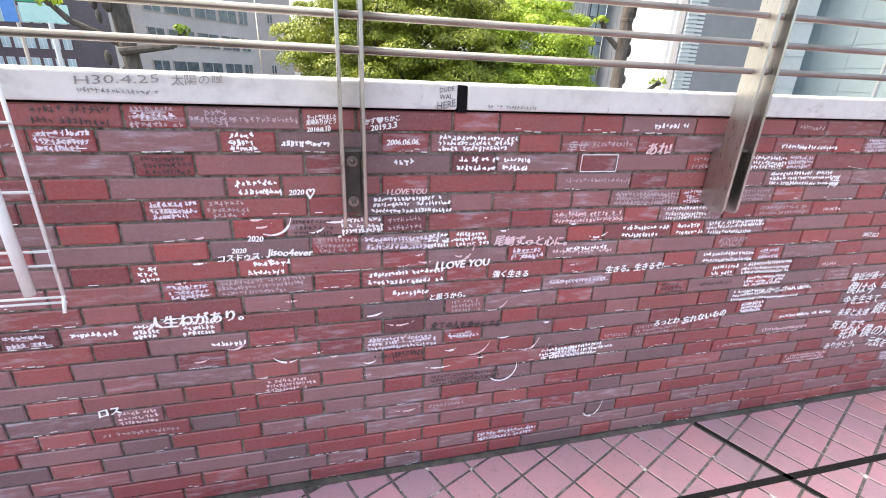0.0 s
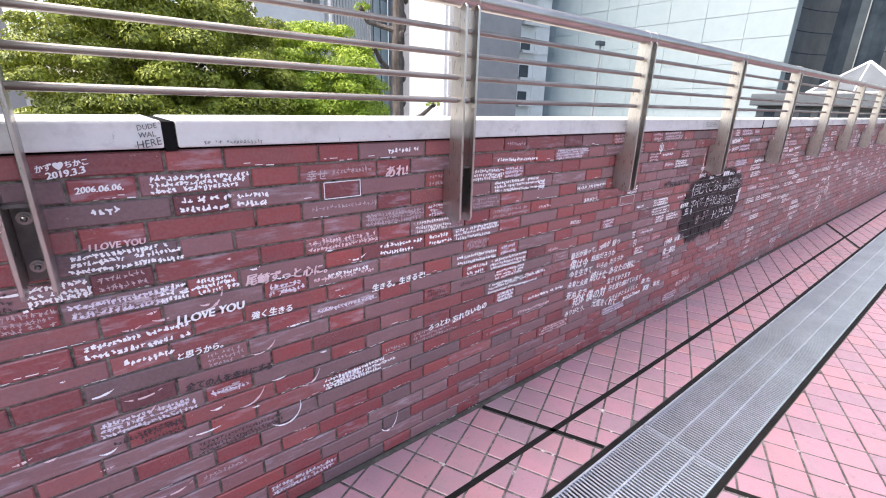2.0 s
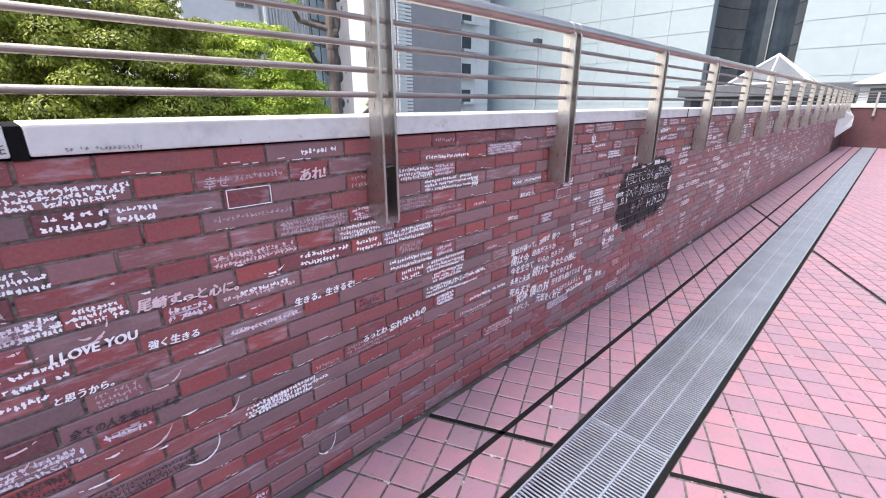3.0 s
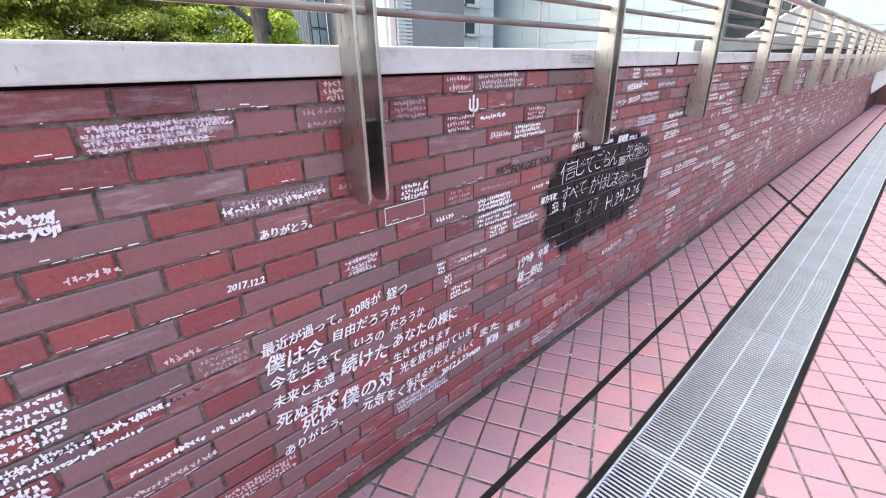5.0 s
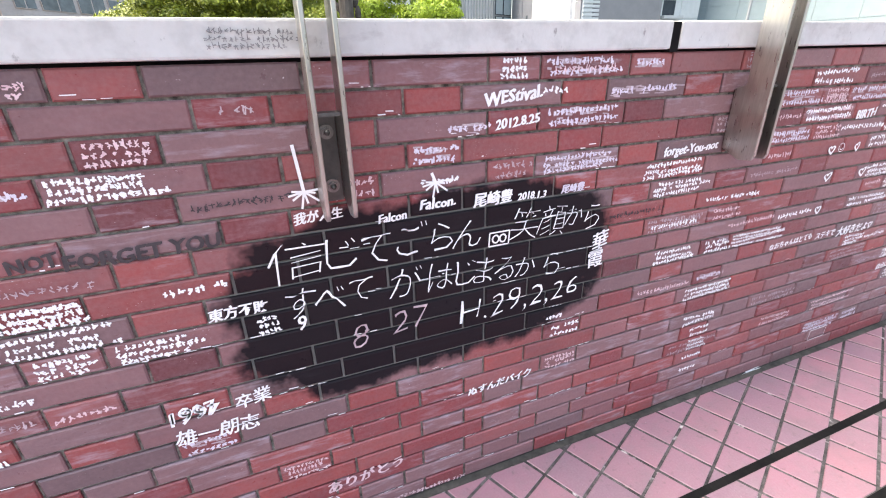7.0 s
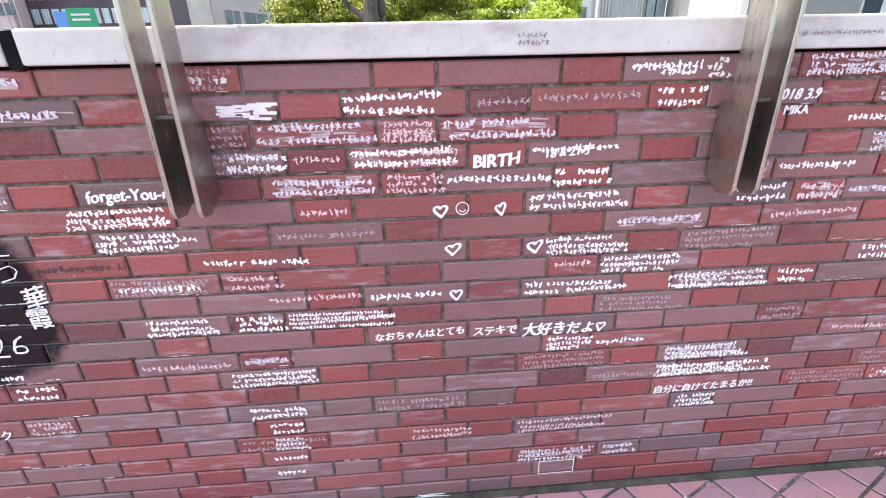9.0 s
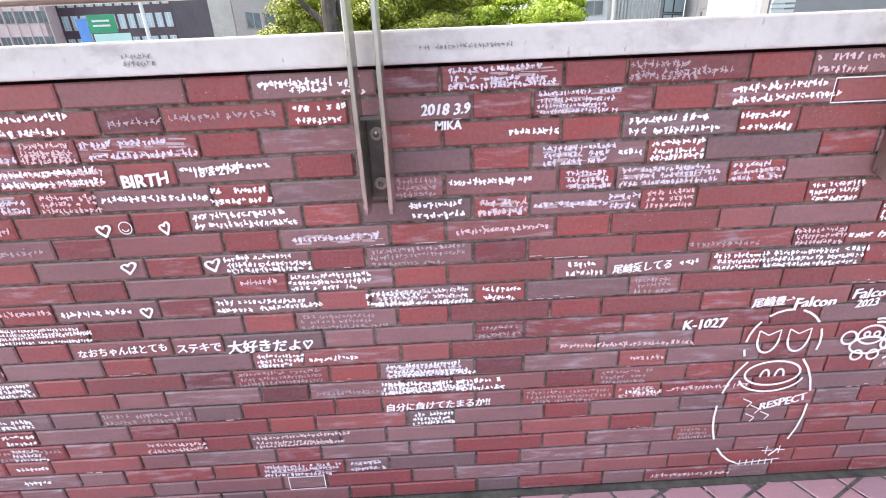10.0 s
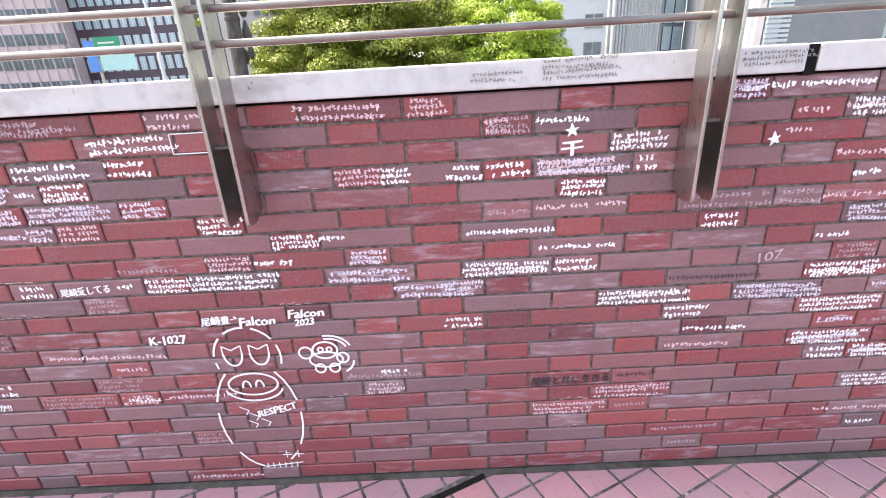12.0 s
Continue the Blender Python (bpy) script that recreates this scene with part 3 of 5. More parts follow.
class Facade:
    """A building whose front runs from p to q; u goes along it, v out of it, z up."""

    def __init__(self, name, label, category, p, q, z0, z1, depth, mat, size=1.0):
        p, q = Vector((*p, 0)), Vector((*q, 0))
        self.length = (q - p).length
        self.ob = tagged(new(name), label, category)
        self.ob.location = (p.x, p.y, 0)
        self.ob.rotation_euler = (0, 0, math.atan2(q.y - p.y, q.x - p.x))
        self.ob.scale = (size, size, size)
        self.wall = box_part("wall", self.ob, mat, 0, self.length, 0, depth, z0, z1, 0.05)
        box_part("roof", self.ob, mat, -0.15, self.length + 0.15, -0.15, depth + 0.15, z1, z1 + 0.5, 0.05)

    def block(self, name, mat, u0, u1, z0, z1, out=0.12, deep=0.0, label=""):
        return box_part(name, self.ob, mat, u0, u1, -out, -deep if deep else -0.004, z0, z1, 0, label)

    def window(self, u0, u1, z0, z1, mat, frame_mat, bars=1):
        w = box_part("window", self.ob, frame_mat, u0, u1, -0.10, -0.004, z0, z1)
        n = bars + 1
        for k in range(n):
            a, b = u0 + (u1 - u0) * k / n + 0.07, u0 + (u1 - u0) * (k + 1) / n - 0.07
            pane = box_part("pane", w, mat, a, b, -0.125, -0.102, z0 + 0.07, z1 - 0.07)
        return w


beige = surface("beige_concrete", (0.50, 0.41, 0.36), (0.63, 0.53, 0.48), 1.5, 0.12, 0.8)
cream = surface("cream_render", (0.55, 0.44, 0.36), (0.70, 0.60, 0.52), 1.5, 0.12, 0.8)
purple = surface("dark_purple_cladding", (0.055, 0.035, 0.045), (0.11, 0.07, 0.085), 1.5, 0.2, 0.5)
pinkish = surface("pink_cladding", (0.60, 0.43, 0.42), (0.72, 0.55, 0.53), 1.5, 0.2, 0.6)
pale = surface("pale_grey_panels", (0.46, 0.48, 0.50), (0.57, 0.59, 0.61), 1.2, 0.1, 0.5)
# darker version of the pale panels, the flank's shade put into its colour
flank_shaded = surface("shaded_lilac_panels", (0.19, 0.195, 0.215), (0.25, 0.255, 0.28), 1.2, 0.1, 0.7)
louvre_mat = surface("grey_louvre_metal", (0.52, 0.55, 0.57), (0.64, 0.67, 0.69), 2, 0.2, 0.5)
mid_grey = surface("mid_grey_panels", (0.22, 0.24, 0.25), (0.34, 0.36, 0.37), 2, 0.2, 0.5)
icy = surface("pale_blue_facade_panels", (0.275, 0.345, 0.37), (0.345, 0.41, 0.435), 1.0, 0.05, 0.35)
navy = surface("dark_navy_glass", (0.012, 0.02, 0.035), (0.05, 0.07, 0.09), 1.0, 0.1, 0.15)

b = Facade("office_building", "beige concrete office building with rows of strip windows", "building", (-52.1, 147.3), (-42.2, 163.3), -6, 34, 14, beige, 2.6)
for k in range(11):
    z = -4.2 + 3.3 * k
    for u0, w in ((1.4, 2.1), (4.0, 3.6), (8.1, 3.3), (11.9, 3.0), (15.4, 1.6)):
        if u0 + w < b.length - 0.8:
            b.window(u0, u0 + w, z, z + 1.75, glass_dark, beige, 1)
b = Facade("office_building", "plain beige side of an office building with small windows", "building", (-26.2, 189.0), (-21.65, 189.55), -6, 34, 12, beige, 2.6)
for k in range(11):
    b.window(1.4, 2.1, -3.6 + 3.3 * k, -2.4 + 3.3 * k, glass_dark, beige, 1)
b = Facade("office_building", "grey blank flank wall of an office building", "building", (-62.2, 151.2), (-58.5, 149.7), -6, 34, 12, mid_grey, 2.6)
b = Facade("apartment_building", "cream apartment building with stepped balconies", "building", (-68.4, 154.0), (-62.6, 153.0), -6, 40, 12, cream, 1.55)
for k in range(11):
    z = -4.6 + 4.0 * k
    b.block("balcony", cream, 0.1, b.length - 0.5, z - 1.2, z, 1.1)
    b.window(0.8, 2.6, z + 0.15, z + 2.0, glass_dark, cream, 1)
    b.window(3.0, 4.8, z + 0.15, z + 2.0, glass_dark, cream, 1)
b = Facade("office_building", "dark purple office building with tall white window frames", "building", (-68.5, 97.0), (-44.6, 96.7), -6, 48, 16, purple)
for k in range(12):
    z = -5.2 + 4.0 * k
    for j in range(13):
        b.window(0.5 + j * 1.82, 1.75 + j * 1.82, z, z + 2.5, glass_blue, white_frame, 1)
b = Facade("office_building", "pink clad building with ribbed window bands", "building", (-92, 88.0), (-66.0, 92.0), -6, 46, 14, pinkish)
for k in range(12):
    z = -5.0 + 4.2 * k
    for j in range(15):
        b.window(0.4 + j * 1.8, 2.0 + j * 1.8, z, z + 2.0, glass_dark, mid_grey, 1)
    for j in range(16):
        b.block("rib", pinkish, 0.15 + j * 1.8, 0.30 + j * 1.8, z - 0.1, z + 4.0, 0.2)

b = Facade("office_building", "grey office building above the trees", "building", (19.0, 64.0), (28.6, 64.0), -6, 34, 12, pale)
for k in range(11):
    b.window(6.6, 9.0, -3.4 + 3.4 * k, -1.7 + 3.4 * k, glass_dark, mid_grey, 1)
b = Facade("office_building", "white building with close vertical fins", "building", (28.7, 62.5), (34.2, 60.8), -6, 40, 12, white_frame)
for j in range(14):
    b.block("fin", mid_grey, 0.25 + j * 0.40, 0.25 + j * 0.40 + (0.10 if j > 3 else 0.24), -6, 40, 0.35)
b = Facade("glass_building", "glass stair tower with dark steel frames", "building", (34.3, 60.6), (38.2, 62.6), -6, 40, 6, mid_grey)
for k in range(14):
    z = -6 + 3.1 * k
    b.window(0.25, 2.0, z + 0.1, z + 3.0, glass_blue, navy, 0)
    b.window(2.15, 4.1, z + 0.1, z + 3.0, glass_blue, navy, 0)
b = Facade("office_building", "pale grey panelled building flank, darkened in colour for shade", "building", (38.4, 62.8), (35.6, 43.2), -6, 44, 10, flank_shaded)
for k in range(12):
    for j in range(5):
        b.block("panel", flank_shaded, 0.1 + j * 4.0, 3.95 + j * 4.0, -5.9 + 4.1 * k, -1.85 + 4.1 * k, 0.06)
    b.block("vent", glass_dark, 5.4, 5.9, -2.6 + 4.1 * k, -2.1 + 4.1 * k, 0.10, 0.061)
b.block("pipe", white_frame, 18.0, 18.35, -6, 44, 0.5)
b = Facade("office_building", "grey building front clad in horizontal louvres", "building", (35.7, 43.0), (46.2, 43.0), -6, 44, 10, louvre_mat)
for k in range(125):
    b.block("louvre", louvre_mat, 0.05, b.length - 0.05, -5.9 + 0.4 * k, -5.65 + 0.4 * k, 0.12)
b = Facade("office_building", "dark grey building side with recessed balcony openings", "building", (46.3, 43.1), (52.6, 43.0), -6, 44, 10, louvre_mat)
for k in range(13):
    z = -5.2 + 3.4 * k
    b.block("opening", navy, 0.7, 2.5, z, z + 1.6, 0.03, 0, "dark balcony opening")
    b.block("balcony_slab", pale, 0.3, 3.2, z - 0.35, z - 0.02, 0.8)
    b.block("louvre_band", louvre_mat, 3.4, 6.2, z - 0.2, z + 2.6, 0.08)

# the huge pale facade, with a concave dark glass notch, its shading painted in
tower = tagged(new("tower_building"), "huge pale blue tower facade, dark curved glass recess with painted shading", "building")


def tower_face(y0, y1):
    wall = box_part("wall", tower, icy, 55, 62, y0, y1, -6, 70)
    n = max(1, round((y1 - y0) / 4.2))
    for j in range(n):
        for k in range(30):
            box_part("panel", wall, icy, 54.94, 54.998, y0 + (y1 - y0) * j / n + 0.02, y0 + (y1 - y0) * (j + 1) / n - 0.02, -5.96 + 2.4 * k, -3.62 + 2.4 * k)


tower_face(15.1, 48.0)
tower_face(-28.0, 7.3)
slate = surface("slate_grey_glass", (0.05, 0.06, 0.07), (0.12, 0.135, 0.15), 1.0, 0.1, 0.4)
for k in range(16):
    a0, a1 = math.pi * k / 16, math.pi * (k + 1) / 16
    c, r = Vector((55.4, 11.2)), 3.95
    p0 = c + Vector((math.sin(a0) * 7.5, -math.cos(a0) * r))
    p1 = c + Vector((math.sin(a1) * 7.5, -math.cos(a1) * r))
    # reflections on the curved glass are painted strip by strip: grey, slate, navy
    shade_tone = mid_grey if k in (0, 1, 2) else slate if k in (3, 4, 11, 12, 13, 14, 15) else navy
    strip_part = raw("glass_strip", [(p0.x, p0.y, -6), (p1.x, p1.y, -6), (p1.x, p1.y, 70), (p0.x, p0.y, 70)], [(3, 2, 1, 0)], shade_tone, tower)
    for z in range(-5, 70, 2):
        raw("joint", [(p0.x - 0.05, p0.y, z), (p1.x - 0.05, p1.y, z), (p1.x - 0.05, p1.y, z + 0.09), (p0.x - 0.05, p0.y, z + 0.09)], [(3, 2, 1, 0)], navy, strip_part)
    if k == 8:
        raw("mullion", [(p0.x - 0.3, p0.y - 0.05, -6), (p0.x - 0.3, p0.y + 0.05, -6), (p0.x - 0.3, p0.y + 0.05, 70), (p0.x - 0.3, p0.y - 0.05, 70)], [(3, 2, 1, 0)], mid_grey, strip_part)

# station canopy with a glazed pyramid
station = tagged(new("station_building"), "low grey station roof with a white-framed glass pyramid", "building")
box_part("wall", station, slate, 33, 40, 0.9, 9.5, -6, 1.6)
box_part("roof", station, slate, 32.4, 40.5, 0.7, 9.8, 1.6, 2.3, 0.05)
for k in range(9):
    box_part("opening", station, navy, 32.93, 32.997, 1.3 + k * 0.9, 1.85 + k * 0.9, 1.0, 1.45)
apex = Vector((35.0, 5.1, 4.1))
base = [Vector(p) for p in ((33.0, 3.0, 2.35), (37.0, 3.0, 2.35), (37.0, 7.2, 2.35), (33.0, 7.2, 2.35))]
pyramid = raw("pyramid", [tuple(p) for p in base] + [tuple(apex)], [(0, 1, 4), (1, 2, 4), (2, 3, 4), (3, 0, 4)], slate, station)
for i in range(4):
    bm = bmesh.new()
    add_tube(bm, base[i], apex, 0.065, segments=8)
    add_tube(bm, base[i], base[(i + 1) % 4], 0.065, segments=8)
    add_tube(bm, (base[i] + base[(i + 1) % 4]) / 2, apex, 0.04, segments=6)
    part("glazing_bar", bm, white_frame, pyramid)
hut = tagged(new("kiosk_building"), "small building with a pitched white roof beyond the far wall", "building")
box_part("wall", hut, pale, 24, 28, -2.4, 0.3, -6, 1.9)
box_part("shutter", hut, navy, 23.93, 23.997, -2.2, 0.0, 1.2, 1.75)
bm = bmesh.new()
vs = [bm.verts.new(p) for p in ((23.7, -2.8, 1.9), (28.3, -2.8, 1.9), (28.3, 0.6, 1.9), (23.7, 0.6, 1.9), (23.7, -1.1, 2.7), (28.3, -1.1, 2.7))]
for q in ((0, 1, 5, 4), (3, 4, 5, 2), (0, 4, 3), (1, 2, 5), (0, 3, 2, 1)):
    bm.faces.new([vs[i] for i in q])
part("roof", bm, pale, hut)


def lamp(x, y, top, label):
    ob = tagged(new("street_lamp"), label, "street lamp")
    ob.location = (x, y, -6)
    bm = bmesh.new()
    add_tube(bm, (0, 0, 0), (0, 0, top + 6), 0.09, 0.06, 10)
    part("pole", bm, mid_grey, ob)
    box_part("lamp_head", ob, navy, -0.35, 0.25, -0.15, 0.15, top + 6, top + 6.25, 0.03)
    return ob


lamp(24.3, 15.6, 4.75, "slim grey lamp pole with a small dark head")
pole = tagged(new("flag_pole"), "slender white pole in the street", "pole")
pole.location = (-30.6, 61.6, -6)
bm = bmesh.new()
add_tube(bm, (0, 0, 0), (0, 0, 22), 0.28, 0.2, 10)
part("pole", bm, white_frame, pole)
sign_green = surface("green_sign", (0.01, 0.22, 0.10), (0.02, 0.32, 0.15), 3, 0.4, 0.4)
sign_blue = surface("blue_sign", (0.05, 0.18, 0.55), (0.10, 0.28, 0.65), 3, 0.4, 0.4)
sign_teal = surface("pale_teal_sign", (0.35, 0.60, 0.55), (0.50, 0.72, 0.68), 3, 0.4, 0.4)
signs = tagged(new("road_sign"), "stacked green, blue and pale teal road signs on a post", "road sign")
signs.location = (-19.3, 34.1, -4.6)
bm = bmesh.new()
add_tube(bm, (0, 0.2, -1.4), (0, 0.2, 9.4), 0.12, 0.1, 10)
part("post", bm, cream, signs)
box_part("sign_board", signs, sign_green, 0.2, 2.1, 0, 0.06, 8.95, 10.1, 0.01, "green board")
box_part("sign_board", signs, sign_teal, 0.35, 2.9, 0, 0.06, 7.85, 8.9, 0.01, "pale teal board")
box_part("sign_board", signs, sign_blue, -0.6, 0.15, 0, 0.06, 7.8, 9.9, 0.01, "blue board")
for z in (9.35, 9.65):
    box_part("lettering", signs, white_frame, 0.5, 1.7, -0.012, -0.002, z, z + 0.12)

# ---- writing on the wall ----
FACE = {"wall": (-0.0022, None), "coping": (-0.0145, None)}
pen = random.Random(5)


def wall_at(x):
    return next((w for w, (a, b, _) in zip(walls, LENGTHS) if a <= x < b), walls[-1])


def owner(x, on):
    return wall_at(x)


def quad(v, f, x, z, dx, dz, w, y):
    """A flat pen stroke from (x, z), dx along and dz up, w wide."""
    n = math.hypot(dx, dz) or 1e-6
    px, pz = -dz / n * w / 2, dx / n * w / 2
    s = len(v)
    y -= (len(f) % 60) * 1.5e-5
    v += [(x - px, y, z - pz), (x + dx - px, y, z + dz - pz), (x + dx + px, y, z + dz + pz), (x + px, y, z + pz)]
    f.append((s, s + 1, s + 2, s + 3))


SPANS = []


def scrawl(x0, x1, z, lines, style, on="wall"):
    """Small unreadable writing: rows of short pen bars."""
    y = FACE[on][0]
    if on == "wall":
        if any(abs(z - c) < 0.021 and min(x1, b) - max(x0, a) > 0.25 * (x1 - x0) for a, b, c in SPANS):
            return
        row = int((1.104 - z) / COURSE)
        lo, hi = course(row)
        lines = lines + 1 if lines == 2 and pen.random() < 0.5 else lines
        tall = (hi - lo) * (0.94 if lines > 1 else 0.5)
        z = (lo + hi) / 2 + (0.0 if lines > 1 else pen.uniform(-0.006, 0.006))
    else:
        tall = 0.011 * lines
    step = tall / lines
    v, f = [], []
    thin = {"white": 0.30, "lilac": 0.26, "pink": 0.22}.get(style, 0.15)
    for k in range(lines):
        zc = z + tall / 2 - (k + 0.5) * step
        x, end = x0 + pen.uniform(0, 0.01), x1 - (pen.random() ** 3) * 0.22 * (x1 - x0)
        slope = pen.uniform(-0.03, 0.03)
        while x < end:
            h = min(0.0138, step * 0.86) * pen.uniform(0.8, 1.0)
            w = h * pen.uniform(0.55, 0.95)
            if pen.random() > 0.05:
                zz = zc + slope * (x - x0) + pen.uniform(-0.05, 0.05) * step
                t = max(0.0007, h * thin * pen.uniform(0.7, 1.15))
                for _ in range(pen.choice((3, 4, 4, 5))):
                    a = pen.choice((0, 0, 90, 90, 35, -40)) + pen.uniform(-18, 18)
                    n = (w if abs(a) < 30 else h) * pen.uniform(0.45, 1.0)
                    dx, dz = n * math.cos(radians(a)), n * math.sin(radians(a))
                    quad(v, f, x + w * pen.uniform(0.25, 0.75) - dx / 2, zz + h * pen.uniform(-0.3, 0.3) - dz / 2, dx, dz, t, y)
            x += w * 1.16
    if not v:
        return
    if style == "lilac":
        sv, sf = [], []
        for _ in range(int((x1 - x0) * 130)):
            quad(sv, sf, pen.uniform(x0, max(x0, x1 - 0.03)), z + pen.uniform(-0.42, 0.42) * tall, pen.uniform(0.010, 0.035), pen.uniform(-0.002, 0.002), pen.uniform(0.0015, 0.005), y + 0.0009)
        raw("smudge", sv, sf, INKS["faint"], owner((x0 + x1) / 2, on))
    raw("inscription", v, f, INKS[style], owner((x0 + x1) / 2, on))


QUEUE = []


def ink(text, x, z, width, tilt, style="white", size="", on="wall"):
    """Readable writing, as wide as given, centred on a place of the wall."""
    if on == "wall":
        SPANS.append((x - width / 2, x + width / 2, z))
    cu = bpy.data.curves.new("writing", "FONT")
    cu.body = text
    cu.resolution_u = 2
    cu.offset = {"": 0.011, "big": 0.006, "huge": -0.019}[size] - (0.014 if on == "coping" else 0)
    tmp = bpy.data.objects.new("writing", cu)
    scene.collection.objects.link(tmp)
    QUEUE.append((tmp, x, z, width, tilt, style, size, on))


def lay_writing():
    """Turn all queued writing into flat meshes on the wall."""
    bpy.context.view_layer.update()
    graph = bpy.context.evaluated_depsgraph_get()
    made = [bpy.data.meshes.new_from_object(q[0].evaluated_get(graph)) for q in QUEUE]
    for me, (tmp, x, z, width, tilt, style, size, on) in zip(made, QUEUE):
        bpy.data.objects.remove(tmp)
        lay(me, x, z, width, tilt, style, size, on)


def lay(me, x, z, width, tilt, style, size, on):
    co = np.array([v.co for v in me.vertices])
    if not len(co):
        return
    lo, hi = co.min(0), co.max(0)
    span = hi - lo
    sx = width / max(span[0], 1e-3)
    sy = min(max(sx * 1.06, 0.0125), 0.022 if on == "coping" else 0.036 if not size else 0.062 if size == "big" else 0.085)
    mean = (lo + hi) / 2
    a = radians(tilt)
    y = FACE[on][0] - (0.0008 if on == "wall" else 0)
    wob = pen.uniform(0, 9)
    for v in me.vertices:
        u, w = (v.co.x - mean[0]) * sx, (v.co.y - mean[1]) * sy
        n = noise.noise_vector((u * 38 + wob, w * 38, wob))
        u, w = u + n.x * 0.07 * sy + 0.12 * w, w + n.y * 0.11 * sy
        v.co = (x + u * math.cos(a) - w * math.sin(a), y, z + u * math.sin(a) + w * math.cos(a))
    v = [tuple(p.co) for p in me.vertices]
    f = [tuple(p.vertices) for p in me.polygons]
    if style != "faint" and on == "wall" and size != "huge":
        n, wide = len(v), (0.012 if size == "huge" else 0.03 if size else 0.07) * sy
        v += [(p[0] + wide, p[1] - 0.0003, p[2] + wide * 0.5) for p in v[:n]]
        f += [tuple(i + n for i in q) for q in f]
    bpy.data.meshes.remove(me)
    raw("inscription", v, f, INKS[style], owner(x, on))


def frame_line(x0, x1, z):
    """A pen line drawn round one brick."""
    lo, hi = course(int((1.104 - z) / COURSE))
    v, f = [], []
    for a, b, c, d in ((x0, lo, x1 - x0, 0), (x1, lo, 0, hi - lo), (x1, hi, x0 - x1, 0), (x0, hi, 0, lo - hi)):
        quad(v, f, a, b, c, d, 0.0022, FACE["wall"][0])
    raw("pen_outline", v, f, INKS["white"], wall_at(x0))


def smear(x0, x1, z):
    v, f = [], []
    for k in range(26):
        quad(v, f, pen.uniform(x0, x1 - 0.03), z + pen.uniform(-0.014, 0.014), pen.uniform(0.02, 0.05), pen.uniform(-0.003, 0.003), pen.uniform(0.003, 0.006), FACE["wall"][0] - 0.0003 * (k % 3))
    raw("paint_smear", v, f, INKS["white"], wall_at(x0))


def arc(v, f, cx, cz, rx, rz, a0, a1, w=0.0056, gap=0.0):
    n = max(4, int(abs(a1 - a0) / 12))
    for k in range(n):
        if gap and (k % 4) == 3:
            continue
        p, q = radians(a0 + (a1 - a0) * k / n), radians(a0 + (a1 - a0) * (k + 1) / n)
        x, z = cx + rx * math.cos(p), cz + rz * math.sin(p)
        quad(v, f, x, z, cx + rx * math.cos(q) - x, cz + rz * math.sin(q) - z, w, -0.003)


# outline drawing of a round-bodied bird
v, f = [], []
arc(v, f, 5.305, 0.450, 0.092, 0.095, -15, 200, gap=1)
arc(v, f, 5.300, 0.245, 0.120, 0.190, 55, -60, gap=1)
arc(v, f, 5.300, 0.245, 0.120, 0.190, 125, 258, gap=1)
for cx in (5.266, 5.340):
    arc(v, f, cx, 0.466, 0.026, 0.040, 180, 360)
    quad(v, f, cx - 0.026, 0.466, 0.0, 0.024, 0.0035, -0.003)
    quad(v, f, cx + 0.026, 0.466, 0.0, 0.024, 0.0035, -0.003)
    quad(v, f, cx - 0.026, 0.490, 0.024, -0.014, 0.0035, -0.003)
    quad(v, f, cx - 0.002, 0.476, 0.028, 0.014, 0.0035, -0.003)
arc(v, f, 5.302, 0.362, 0.070, 0.036, 0, 360)
arc(v, f, 5.302, 0.352, 0.082, 0.046, 190, 350)
for cx in (5.283, 5.320):
    arc(v, f, cx, 0.352, 0.011, 0.022, 180, 0)
for x, z in ((5.245, 0.285), (5.270, 0.262), (5.300, 0.240), (5.262, 0.235)):
    quad(v, f, x, z, 0.026, -0.014, 0.003, -0.003)
    quad(v, f, x + 0.026, z - 0.014, -0.010, -0.014, 0.003, -0.003)
quad(v, f, 5.275, 0.056, 0.12, 0.012, 0.0035, -0.003)
for k in range(6):
    quad(v, f, 5.285 + 0.018 * k, 0.050, 0.0, 0.020, 0.003, -0.003)
for x in (5.350, 5.385):
    quad(v, f, x - 0.012, 0.100, 0.028, 0.0, 0.003, -0.003)
    quad(v, f, x, 0.088, 0.0, 0.028, 0.003, -0.003)
raw("bird_drawing", v, f, INKS["white"], walls[2])

# small drawing of a crawling creature
v, f = [], []
arc(v, f, 5.520, 0.462, 0.034, 0.026, 0, 360)
arc(v, f, 5.520, 0.432, 0.046, 0.024, 0, 360)
for cx, cz, r in ((5.500, 0.404, 0.014), (5.540, 0.404, 0.014), (5.466, 0.456, 0.018), (5.566, 0.436, 0.016), (5.508, 0.464, 0.007), (5.532, 0.464, 0.007)):
    arc(v, f, cx, cz, r, r, 0, 360)
for r in (0.052, 0.064):
    arc(v, f, 5.530, 0.456, r, r * 0.8, 20, 100)
arc(v, f, 5.545, 0.425, 0.050, 0.040, -60, 0)
raw("creature_drawing", v, f, INKS["white"], walls[2])

# framed eyes beside the sprayed-over words
v, f = [], []
for x, z, dx, dz in ((2.642, 0.708, 0.050, 0), (2.692, 0.708, 0.002, 0.032), (2.694, 0.740, -0.050, 0), (2.644, 0.740, -0.002, -0.032)):
    quad(v, f, x, z, dx, dz, 0.0034, -0.0032)
for cx in (2.659, 2.677):
    arc(v, f, cx, 0.724, 0.008, 0.009, 0, 360, 0.004)
raw("eyes_drawing", v, f, INKS["white"], walls[1])

